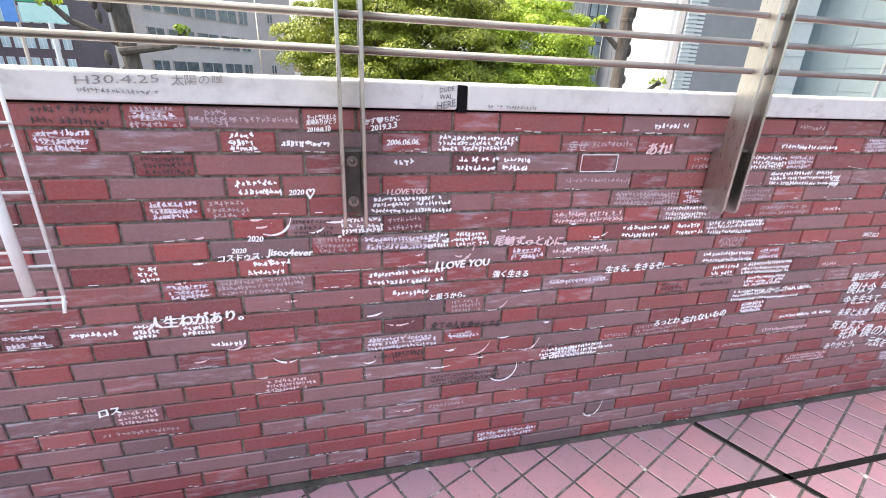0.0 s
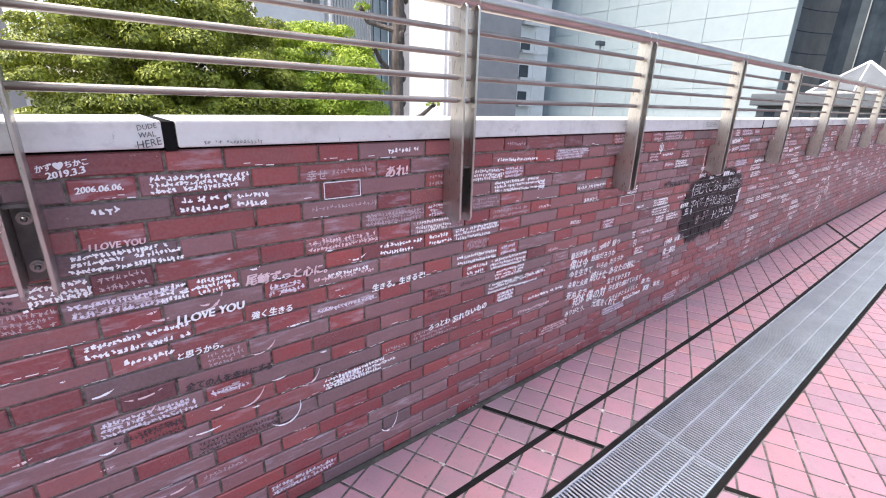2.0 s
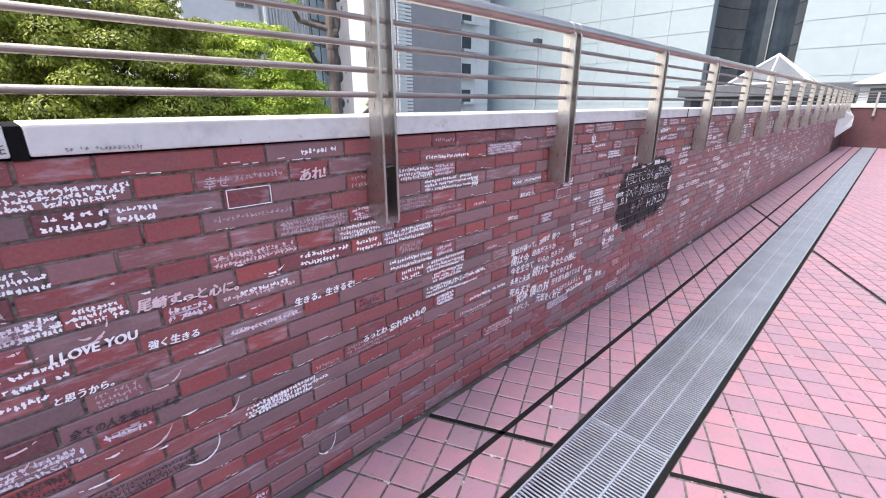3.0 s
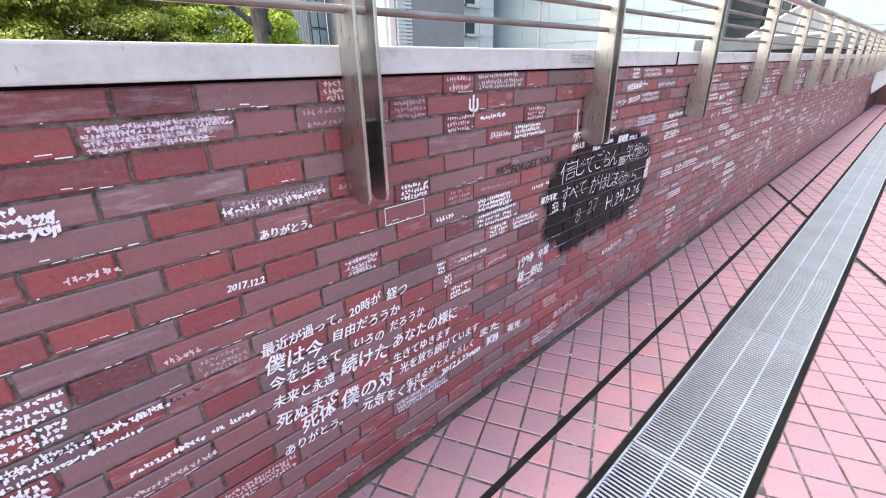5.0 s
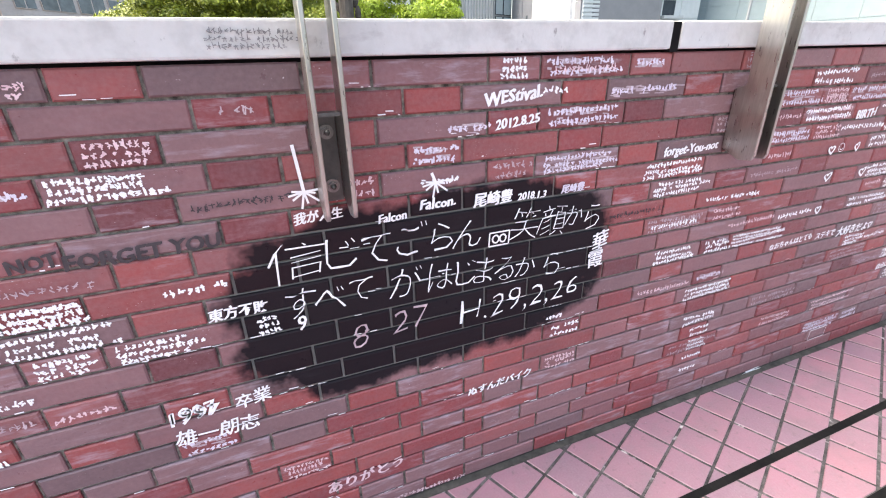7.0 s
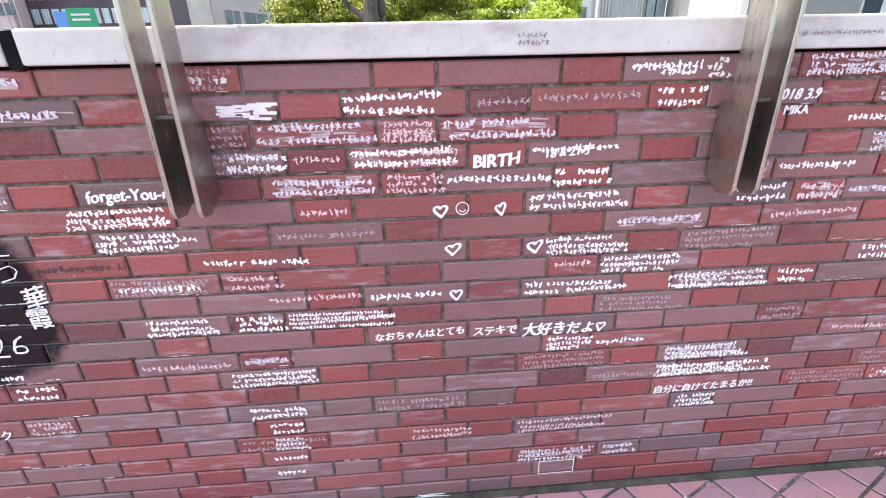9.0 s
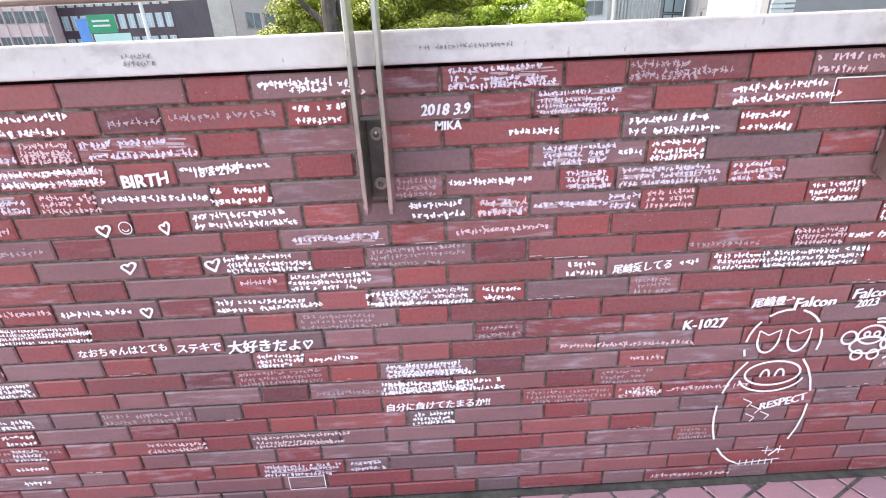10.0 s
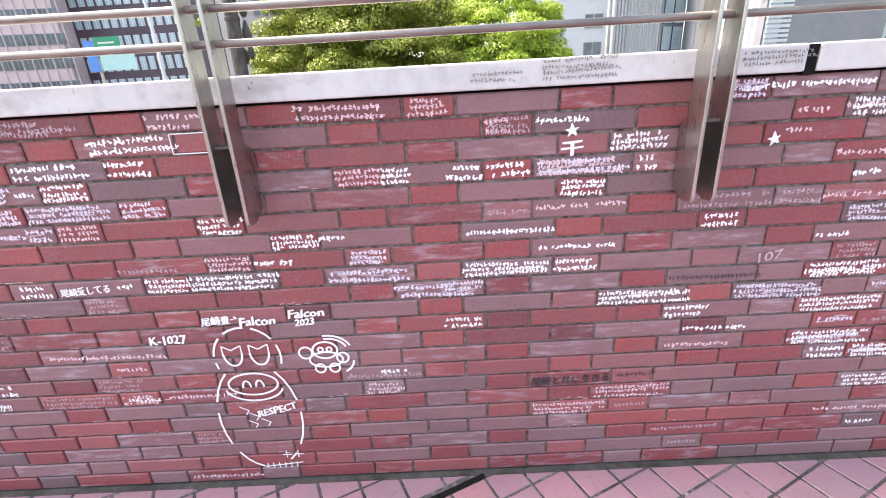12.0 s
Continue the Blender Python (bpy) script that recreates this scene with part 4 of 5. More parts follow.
# two bursts of chalk strokes above the black paint
for cx, cz, up in ((2.264, 0.885, 0.085), (2.519, 0.872, 0.020)):
    v, f = [], []
    quad(v, f, cx, cz, -0.008, up, 0.006, -0.0032)
    for a in (-165, -140, -100, -80, -45, -15, 5, 172):
        n = 0.030 + 0.012 * math.cos(a)
        quad(v, f, cx, cz, n * math.cos(radians(a)), n * 0.8 * math.sin(radians(a)), 0.004, -0.0032)
    raw("chalk_burst", v, f, INKS["white"], walls[1])

# smiling face
v, f = [], []
arc(v, f, 3.845, 0.822, 0.013, 0.013, 0, 360, 0.002)
arc(v, f, 3.845, 0.822, 0.007, 0.007, 200, 340, 0.002)
raw("face_drawing", v, f, INKS["white"], walls[2])

# loose pen sweeps
for x, z, w, bend in ((-0.96, 0.86, 0.10, 8), (-0.78, 0.78, 0.12, 15), (-0.70, 0.62, 0.10, 20), (-0.55, 0.72, 0.05, 40), (-0.62, 0.52, 0.08, 25), (-0.40, 0.42, 0.06, 50),
                      (-0.50, 0.33, 0.09, 30), (-0.72, 0.36, 0.09, 20), (-0.30, 0.30, 0.05, 60), (-0.85, 0.50, 0.07, 25), (-0.25, 0.24, 0.06, 30), (-0.60, 0.25, 0.10, 22),
                      (-0.90, 0.68, 0.11, 10), (-0.35, 0.55, 0.05, 45), (-1.10, 0.72, 0.10, 12), (-0.15, 0.36, 0.05, 50), (0.05, 0.12, 0.04, 80),
                      *((pen.uniform(-1.15, -0.05), pen.uniform(0.36, 0.84), pen.uniform(0.025, 0.055), pen.uniform(15, 55)) for _ in range(34))):
    v, f = [], []
    a0, a1, turn = -90 - bend * pen.uniform(0.2, 1.0), -90 + bend * pen.uniform(0.5, 1.9), pen.uniform(-0.5, 0.7)
    steps = 9
    for k in range(steps):
        p, q = (radians(a0 + (a1 - a0) * u / steps) for u in (k, k + 1))
        wide = 0.0050 * (0.25 + math.sin(math.pi * (k + 0.5) / steps)) * pen.uniform(0.6, 1.1)
        xa, za, xb, zb = w * math.cos(p), w * math.sin(p) * (1 + turn), w * math.cos(q), w * math.sin(q) * (1 + turn)
        if pen.random() > 0.15:
            quad(v, f, x + xa, z + w + za, xb - xa, zb - za, wide, FACE["wall"][0])
    raw("pen_sweep", v, f, INKS[pen.choice(("white", "pink"))], wall_at(x))

# white lines along the lower edges of bricks: chalk bits and painted specular glints
for k, (wa, wb, _) in enumerate(LENGTHS[:3]):
    v, f = [], []
    for row in range(ROWS):
        z0, z1 = course(row)
        for a, b, _ in bricks_of(row):
            if wa < a and b < wb and a > -2.2 and pen.random() < (0.42 if k < 2 else 0.10):
                s, end = pen.uniform(a, b - 0.03), b
                for _ in range(pen.randint(1, 7)):
                    n = pen.uniform(0.003, 0.022)
                    if s + n > end:
                        break
                    quad(v, f, s, z0 + pen.choice((0.0012, 0.0012, 0.003, 0.008)) + pen.uniform(0, 0.001), n, pen.uniform(-0.0008, 0.0008), pen.uniform(0.0008, 0.0024), -0.0018)
                    s += n + pen.uniform(0.0, 0.010)
    tagged(raw("chalk_and_glints", v, f, INKS["white" if k < 2 else "pink"], walls[k]), kind="stuff")

ink("やっと来れました", -0.794, 1.085, 0.063, 3, "white")
ink("尾崎ありがとう", -0.796, 1.074, 0.064, 3, "white")
ink("2018.8.10", -0.802, 1.058, 0.051, 2, "white")
ink("かず♥ちかこ", -0.660, 1.081, 0.081, 9, "white")
ink("2019.3.3", -0.657, 1.066, 0.061, 10, "white")
ink("2006.06.06.", -0.611, 1.031, 0.079, 1, "white")
ink("I LOVE YOU", -0.601, 0.911, 0.098, 0, "pink")
ink("2020", -0.861, 0.915, 0.034, 0, "white")
ink("♡", -0.831, 0.911, 0.020, 0, "white")
ink("2020", -0.963, 0.804, 0.035, -2, "white")
ink("尾崎ずっと心に。", -0.251, 0.764, 0.219, -3, "pink")
ink("I LOVE YOU", -0.447, 0.706, 0.148, 0, "white")
ink("強く生きる", -0.303, 0.667, 0.108, -3, "white")
ink("2020", -1.002, 0.776, 0.032, -2, "white")
ink("コストゥス", -1.005, 0.758, 0.092, 2, "white")
ink("Jisoo4ever", -0.889, 0.762, 0.105, -3, "white")
ink("と思うから。", -0.484, 0.612, 0.102, 1, "white")
ink("全ての人を幸せにする", -0.425, 0.514, 0.211, -4, "dark")
ink("人生わがあり。", -1.122, 0.601, 0.213, 2, "white")
ink("ロス", -1.360, 0.352, 0.051, 6, "white")
ink("幸せ", -0.152, 1.023, 0.058, -1, "faint")
ink("あれ!", 0.097, 1.017, 0.075, 2, "pink")
ink("生きる。生きるぞ!", 0.103, 0.660, 0.201, 1, "white")
ink("ろっとわ", 0.272, 0.452, 0.096, 4, "white")
ink("忘れないもの", 0.419, 0.458, 0.171, 6, "white")
ink("最近が過って。", 1.132, 0.560, 0.199, 1, "white", "big")
ink("20時が", 1.302, 0.565, 0.095, 5, "white", "big")
ink("経つ", 1.404, 0.565, 0.067, -1, "white", "big")
ink("僕は今", 1.103, 0.510, 0.142, -4, "white", "big")
ink("自由だろうか", 1.307, 0.514, 0.207, -2, "white", "big")
ink("だろうか", 1.435, 0.466, 0.126, 1, "white", "big")
ink("今を生きて", 1.126, 0.462, 0.184, -2, "white", "big")
ink("いろの", 1.304, 0.461, 0.093, -9, "white", "big")
ink("あなたの様に", 1.506, 0.409, 0.252, -2, "white", "big")
ink("未来と永遠", 1.113, 0.408, 0.160, -5, "white", "big")
ink("続けた", 1.285, 0.409, 0.144, -5, "white", "big")
ink("生きてゆきます", 1.489, 0.353, 0.227, -2, "white", "big")
ink("死ぬまで", 1.113, 0.351, 0.163, -5, "white", "big")
ink("光を放ち続けています", 1.565, 0.306, 0.339, -1, "white", "big")
ink("死体", 1.135, 0.311, 0.093, 4, "white", "big")
ink("僕の対", 1.286, 0.311, 0.171, -4, "white", "big")
ink("生きるがとえよろしく", 1.563, 0.247, 0.295, 1, "white", "big")
ink("ありがとう。", 1.119, 0.262, 0.159, -2, "white", "big")
ink("元気をくれて", 1.376, 0.237, 0.238, -13, "white", "big")
ink("2012.6.23mon", 1.652, 0.208, 0.185, 2, "white")
ink("また", 1.796, 0.263, 0.105, -5, "white")
ink("翔", 1.810, 0.214, 0.063, -3, "white")
ink("有光", 1.937, 0.210, 0.080, -5, "white")
ink("4.28", 0.770, 0.926, 0.036, 0, "white")
ink("yoji", 0.772, 0.908, 0.037, 0, "white")
ink("ありがとう。", 1.133, 0.815, 0.113, -1, "white")
ink("2017.12.2", 1.032, 0.724, 0.074, -3, "white")
ink("ψ", 1.703, 1.018, 0.035, 5, "white", "big")
ink("1997", 1.993, 0.463, 0.089, 1, "white")
ink("1997", 1.990, 0.465, 0.085, 7, "white", "big")
ink("卒業", 2.101, 0.465, 0.069, 6, "white", "big")
ink("雄一朗志", 2.024, 0.408, 0.157, -1, "white", "big")
ink("信", 2.232, 0.752, 0.105, 4, "white", "huge")
ink("じ", 2.318, 0.752, 0.060, 2, "white", "huge")
ink("て", 2.385, 0.750, 0.065, 0, "white", "huge")
for word, x, z, width in (("ご", 2.462, 0.758, 0.062), ("ら", 2.530, 0.750, 0.048), ("ん", 2.592, 0.748, 0.062), ("笑", 2.735, 0.750, 0.072), ("顔", 2.810, 0.746, 0.072), ("か", 2.870, 0.748, 0.050), ("ら", 2.926, 0.740, 0.046),
                          ("す", 2.225, 0.662, 0.058), ("べ", 2.283, 0.660, 0.064), ("て", 2.345, 0.664, 0.050), ("が", 2.445, 0.664, 0.068), ("は", 2.525, 0.657, 0.058), ("じ", 2.585, 0.654, 0.048), ("ま", 2.632, 0.650, 0.048),
                          ("る", 2.686, 0.645, 0.050), ("か", 2.742, 0.640, 0.052), ("ら", 2.818, 0.633, 0.046)):
    ink(word, x, z, width, -2, "white", "huge")
ink("8", 2.336, 0.554, 0.034, 0, "faint", "huge")
ink("27", 2.450, 0.566, 0.080, 2, "faint", "huge")
ink("9", 2.222, 0.617, 0.018, 0, "white", "big")
ink("我が人生", 2.283, 0.836, 0.090, 2, "white")
ink("Falcon", 2.425, 0.812, 0.058, 1, "white")
ink("尾崎豊", 2.858, 0.818, 0.062, 0, "lilac")
ink("東方不敗", 2.112, 0.671, 0.103, 1, "white")
ink("NOT", 1.845, 0.823, 0.066, 5, "dark")
ink("FORGET YOU", 1.998, 0.815, 0.226, 1, "dark")
ink("ありがとう", 2.308, 0.142, 0.191, 5, "pink")
ink("WEStival.", 2.691, 1.029, 0.132, 6, "white")
ink("2012.8.25", 2.703, 0.978, 0.103, 5, "white")
ink("尾崎豊", 2.650, 0.821, 0.091, 1, "white")
ink("2018.1.3", 2.748, 0.815, 0.072, -1, "white")
ink("Falcon.", 2.523, 0.828, 0.077, 0, "white")
ink("H.29,2,26", 2.738, 0.550, 0.328, 1, "white", "huge")
ink("華", 2.957, 0.669, 0.046, 11, "white", "big")
ink("霞", 2.949, 0.621, 0.047, 11, "white", "big")
ink("forget-You-not", 3.213, 0.873, 0.181, 1, "white")
ink("ぬすんだバイク", 2.684, 0.310, 0.186, 3, "white")
ink("BIRTH", 3.912, 0.918, 0.091, 3, "white")
ink("18 & 21才", 4.059, 0.931, 0.091, 3, "white")
ink("♡", 3.799, 0.815, 0.030, 9, "white")
ink("♡", 3.923, 0.816, 0.024, 19, "white")
ink("♡", 3.823, 0.730, 0.032, 7, "white")
ink("♡", 4.001, 0.728, 0.037, 11, "white")
ink("♡", 3.830, 0.621, 0.030, 12, "white")
ink("なおちゃんはとても", 3.745, 0.526, 0.204, 2, "white")
ink("ステキで", 3.919, 0.524, 0.100, 1, "white")
ink("大好きだよ♡", 4.082, 0.519, 0.194, -1, "white")
ink("2018 3.9", 4.509, 1.026, 0.093, 0, "white")
ink("MIKA", 4.513, 0.996, 0.050, 2, "white")
ink("尾崎愛してる", 4.931, 0.675, 0.130, 3, "white")
ink("自分に負けてたまるか!!", 4.464, 0.319, 0.258, 1, "white")
ink("K-1027", 5.101, 0.517, 0.100, 2, "white")
ink("尾崎豊→", 5.254, 0.569, 0.099, 4, "white")
ink("Falcon", 5.353, 0.562, 0.095, 2, "white")
ink("Falcon", 5.486, 0.578, 0.094, 2, "white")
ink("2023", 5.478, 0.552, 0.052, 4, "white")
ink("RESPECT", 5.352, 0.269, 0.119, 13, "white")
ink("107", 6.684, 0.675, 0.06, 10, "faint")
ink("尾崎と共に生きる", 6.195, 0.324, 0.221, 1, "dark")
ink("★", 6.165, 1.011, 0.030, 8, "white")
ink("干", 6.167, 0.969, 0.048, 7, "white")
ink("★", 6.628, 0.968, 0.029, 18, "white")
ink("DUDE", -0.512, 1.152, 0.035, 10, "dark", on="coping")
ink("WAL", -0.514, 1.136, 0.031, 6, "dark", on="coping")
ink("HERE", -0.512, 1.119, 0.044, 9, "dark", on="coping")
ink("H30.4.25", -1.173, 1.150, 0.146, 3, "grey", on="coping")
ink("太陽の瞳", -1.031, 1.155, 0.097, 4, "grey", on="coping")
scrawl(-1.040, -0.988, 1.072, 2, "faint")
scrawl(-0.534, -0.315, 1.016, 3, "white")
scrawl(-0.997, -0.935, 1.019, 3, "white")
scrawl(-0.884, -0.780, 1.004, 1, "white")
scrawl(-0.637, -0.578, 0.982, 1, "white")
scrawl(-0.477, -0.372, 0.971, 2, "white")
scrawl(-0.363, -0.278, 0.970, 2, "white")
scrawl(-0.881, -0.766, 0.925, 1, "white")
scrawl(-0.992, -0.898, 0.919, 2, "white")
scrawl(-0.692, -0.489, 0.861, 3, "white")
scrawl(-1.058, -0.972, 0.875, 2, "faint")
scrawl(-0.880, -0.786, 0.822, 2, "dark")
scrawl(-0.769, -0.663, 0.814, 3, "white")
scrawl(-0.650, -0.553, 0.813, 2, "faint")
scrawl(-0.709, -0.548, 0.757, 1, "faint")
scrawl(-0.549, -0.495, 0.764, 3, "white")
scrawl(-0.477, -0.377, 0.762, 3, "white")
scrawl(-0.992, -0.895, 0.712, 2, "white")
scrawl(-0.706, -0.498, 0.654, 2, "white")
scrawl(-0.648, -0.544, 0.609, 1, "white")
scrawl(-0.699, -0.531, 0.451, 1, "dark")
scrawl(-0.644, -0.554, 0.406, 2, "dark")
scrawl(-0.532, -0.310, 0.301, 2, "dark")
scrawl(-0.993, -0.857, 0.364, 2, "pink")
scrawl(-0.535, -0.418, 0.205, 1, "faint")
scrawl(-1.161, -1.084, 0.555, 3, "white")
scrawl(-1.407, -1.280, 0.561, 1, "white")
scrawl(-1.266, -1.212, 0.553, 2, "white")
scrawl(-1.105, -1.017, 0.502, 1, "white")
scrawl(-1.229, -1.184, 0.711, 2, "white")
scrawl(-1.063, -0.864, 0.656, 2, "faint")
scrawl(-1.347, -1.208, 1.067, 2, "dark")
scrawl(-1.176, -1.082, 1.067, 2, "faint")
scrawl(-1.169, -1.071, 0.968, 2, "dark")
scrawl(-1.066, -0.844, 1.070, 1, "faint")
scrawl(0.063, 0.184, 1.081, 1, "white")
scrawl(-0.111, 0.022, 1.018, 1, "faint")
frame_line(-0.134, -0.026, 0.967)
scrawl(-0.182, 0.032, 0.920, 1, "faint")
scrawl(-0.015, 0.201, 0.867, 3, "faint")
scrawl(-0.183, 0.022, 0.817, 1, "faint")
scrawl(-0.178, 0.076, 0.352, 3, "white")
scrawl(-0.141, 0.012, 0.710, 1, "white")
scrawl(-0.179, 0.029, 0.610, 1, "lilac")
scrawl(0.162, 0.311, 0.816, 3, "white")
scrawl(0.327, 0.542, 0.763, 3, "white")
scrawl(0.216, 0.309, 0.770, 2, "white")
scrawl(0.033, 0.194, 0.760, 2, "white")
scrawl(0.342, 0.540, 0.665, 2, "white")
scrawl(0.394, 0.498, 0.613, 2, "white")
scrawl(0.512, 0.719, 0.603, 3, "white")
scrawl(0.557, 0.909, 0.542, 1, "dark")
scrawl(0.349, 0.489, 0.555, 1, "dark")
scrawl(0.210, 0.296, 0.561, 2, "dark")
scrawl(0.507, 0.845, 0.502, 3, "white")
scrawl(0.564, 0.653, 0.464, 2, "white")
scrawl(0.749, 0.987, 0.406, 1, "white")
scrawl(0.691, 0.895, 0.359, 1, "pink")
scrawl(0.396, 0.554, 0.970, 2, "white")
scrawl(0.508, 0.788, 0.923, 3, "white")
scrawl(0.517, 0.729, 1.019, 1, "white")
scrawl(0.846, 1.067, 1.020, 4, "lilac")
scrawl(0.848, 1.175, 0.816, 2, "faint")
scrawl(1.012, 1.233, 0.867, 1, "white")
scrawl(0.853, 1.058, 0.710, 1, "white")
scrawl(0.392, 0.493, 0.726, 2, "faint")
scrawl(0.764, 0.845, 0.808, 1, "pink")
scrawl(0.539, 0.709, 0.580, 2, "white")
scrawl(0.855, 0.945, 0.613, 1, "pink")
scrawl(1.603, 1.690, 1.074, 2, "pink")
scrawl(1.724, 1.850, 0.976, 1, "white")
scrawl(1.951, 2.047, 0.969, 3, "pink")
scrawl(1.889, 2.054, 0.922, 2, "white")
scrawl(1.719, 1.928, 1.074, 1, "faint")
scrawl(1.436, 1.527, 0.813, 2, "white")
frame_line(1.385, 1.513, 0.763)
scrawl(1.550, 1.636, 0.728, 1, "white")
scrawl(1.726, 1.883, 0.740, 2, "white")
scrawl(1.782, 1.881, 0.719, 3, "white")
scrawl(1.725, 1.930, 0.654, 3, "white")
scrawl(1.780, 1.874, 0.613, 3, "white")
scrawl(1.901, 2.040, 0.623, 3, "white")
scrawl(1.637, 1.772, 0.597, 1, "white")
scrawl(1.551, 1.584, 0.566, 2, "white")
scrawl(1.575, 1.609, 0.516, 2, "white")
scrawl(1.604, 1.695, 0.459, 2, "white")
scrawl(1.617, 1.758, 0.513, 1, "faint")
scrawl(1.999, 2.096, 0.710, 1, "white")
scrawl(2.075, 2.248, 0.865, 1, "dark")
scrawl(2.291, 2.590, 0.004, 1, "pink")
scrawl(2.139, 2.177, 0.644, 2, "white")
scrawl(2.243, 2.469, 0.813, 1, "white")
scrawl(3.118, 3.339, 0.867, 1, "white")
scrawl(2.480, 2.571, 0.892, 1, "white")
scrawl(2.756, 2.830, 1.026, 1, "white")
scrawl(2.656, 2.719, 1.071, 2, "white")
scrawl(2.779, 2.946, 1.070, 1, "pink")
scrawl(2.775, 2.955, 0.974, 2, "lilac")
scrawl(2.544, 2.635, 0.969, 1, "lilac")
scrawl(2.771, 2.976, 0.871, 2, "lilac")
scrawl(2.935, 3.151, 1.030, 1, "lilac")
scrawl(2.830, 2.896, 0.823, 1, "lilac")
scrawl(3.067, 3.268, 0.818, 2, "white")
scrawl(3.108, 3.301, 0.772, 2, "white")
scrawl(3.121, 3.299, 0.669, 1, "white")
scrawl(2.824, 2.917, 0.413, 2, "white")
scrawl(2.808, 2.861, 0.461, 1, "white")
scrawl(2.975, 3.156, 0.726, 1, "dark")
scrawl(3.153, 3.301, 0.562, 2, "white")
scrawl(3.357, 3.440, 1.077, 1, "white")
smear(3.395, 3.502, 1.023)
scrawl(3.622, 3.804, 1.020, 2, "white")
scrawl(3.454, 3.681, 0.970, 2, "lilac")
scrawl(3.687, 3.797, 0.968, 2, "pink")
scrawl(3.801, 4.023, 0.969, 2, "lilac")
scrawl(3.392, 3.504, 0.926, 2, "white")
scrawl(3.512, 3.617, 0.926, 1, "pink")
scrawl(3.626, 3.828, 0.920, 2, "white")
scrawl(3.976, 4.177, 0.908, 1, "white")
scrawl(3.805, 4.023, 0.869, 1, "white")
scrawl(4.025, 4.147, 0.873, 2, "white")
scrawl(3.471, 3.666, 0.873, 2, "lilac")
scrawl(3.691, 3.808, 0.865, 3, "pink")
scrawl(3.980, 4.194, 0.820, 2, "white")
scrawl(3.515, 3.613, 0.822, 1, "pink")
scrawl(4.024, 4.209, 0.721, 2, "white")
scrawl(4.148, 4.331, 0.674, 2, "white")
scrawl(4.037, 4.136, 0.679, 1, "pink")
scrawl(3.979, 4.214, 0.619, 2, "white")
scrawl(4.314, 4.434, 0.621, 2, "white")
scrawl(3.632, 3.813, 0.617, 1, "white")
scrawl(3.417, 3.617, 0.631, 1, "pink")
scrawl(3.304, 3.532, 0.722, 1, "white")
scrawl(3.344, 3.461, 0.671, 2, "pink")
scrawl(3.345, 3.451, 0.566, 3, "white")
scrawl(3.457, 3.691, 0.562, 4, "white")
scrawl(4.043, 4.147, 0.472, 2, "white")
scrawl(4.155, 4.282, 0.458, 1, "white")
scrawl(4.322, 4.551, 0.391, 3, "white")
scrawl(4.395, 4.507, 0.271, 2, "white")
scrawl(3.345, 3.451, 0.455, 1, "faint")
scrawl(3.299, 3.502, 0.414, 2, "white")
scrawl(3.325, 3.472, 0.316, 2, "white")
scrawl(3.366, 3.445, 0.265, 2, "white")
scrawl(3.366, 3.455, 0.213, 2, "white")
scrawl(3.360, 3.449, 0.166, 1, "white")
scrawl(3.353, 3.435, 0.118, 1, "white")
scrawl(3.710, 3.872, 0.211, 2, "pink")
scrawl(3.982, 4.232, 0.212, 2, "pink")
smear(3.705, 3.805, -0.005)
scrawl(4.162, 4.302, 1.087, 1, "white")
scrawl(4.220, 4.296, 1.065, 1, "white")
scrawl(4.313, 4.353, 1.082, 2, "white")
scrawl(4.219, 4.317, 1.022, 2, "white")
scrawl(4.512, 4.726, 1.072, 2, "lilac")
scrawl(4.680, 4.845, 1.020, 4, "lilac")
scrawl(4.623, 4.724, 0.969, 1, "white")
scrawl(4.694, 4.842, 0.922, 2, "lilac")
scrawl(4.507, 4.673, 0.869, 1, "white")
scrawl(4.747, 4.839, 0.867, 2, "lilac")
scrawl(4.423, 4.537, 0.823, 2, "white")
scrawl(4.562, 4.674, 0.817, 2, "pink")
scrawl(4.683, 4.838, 0.826, 1, "lilac")
scrawl(4.520, 4.724, 0.767, 1, "pink")
scrawl(4.172, 4.373, 0.776, 1, "lilac")
scrawl(4.850, 4.981, 1.078, 2, "faint")
scrawl(5.200, 5.323, 1.072, 2, "pink")
scrawl(5.537, 5.735, 1.071, 2, "pink")
scrawl(5.056, 5.260, 1.018, 2, "white")
frame_line(5.253, 5.370, 1.022)
scrawl(4.857, 5.045, 0.976, 2, "white")
scrawl(5.081, 5.188, 0.974, 2, "white")
scrawl(4.843, 4.901, 0.927, 1, "white")
scrawl(4.913, 5.019, 0.922, 3, "white")
scrawl(4.857, 5.057, 0.875, 3, "lilac")
scrawl(5.085, 5.195, 0.873, 3, "lilac")
scrawl(5.261, 5.374, 0.821, 2, "white")
scrawl(5.432, 5.545, 0.778, 2, "white")
scrawl(5.549, 5.617, 0.777, 1, "white")
scrawl(4.839, 4.903, 0.828, 2, "lilac")
scrawl(4.912, 5.018, 0.826, 2, "pink")
scrawl(5.197, 5.436, 0.670, 3, "white")
scrawl(5.009, 5.062, 0.661, 1, "white")
scrawl(5.088, 5.198, 0.669, 2, "white")
scrawl(5.028, 5.208, 0.732, 1, "faint")
scrawl(5.256, 5.373, 0.724, 2, "pink")
scrawl(5.374, 5.480, 0.739, 1, "white")
scrawl(5.723, 5.889, 0.625, 2, "lilac")
scrawl(5.611, 5.723, 0.925, 2, "pink")
scrawl(5.717, 5.785, 0.927, 3, "white")
scrawl(4.340, 4.551, 0.621, 3, "white")
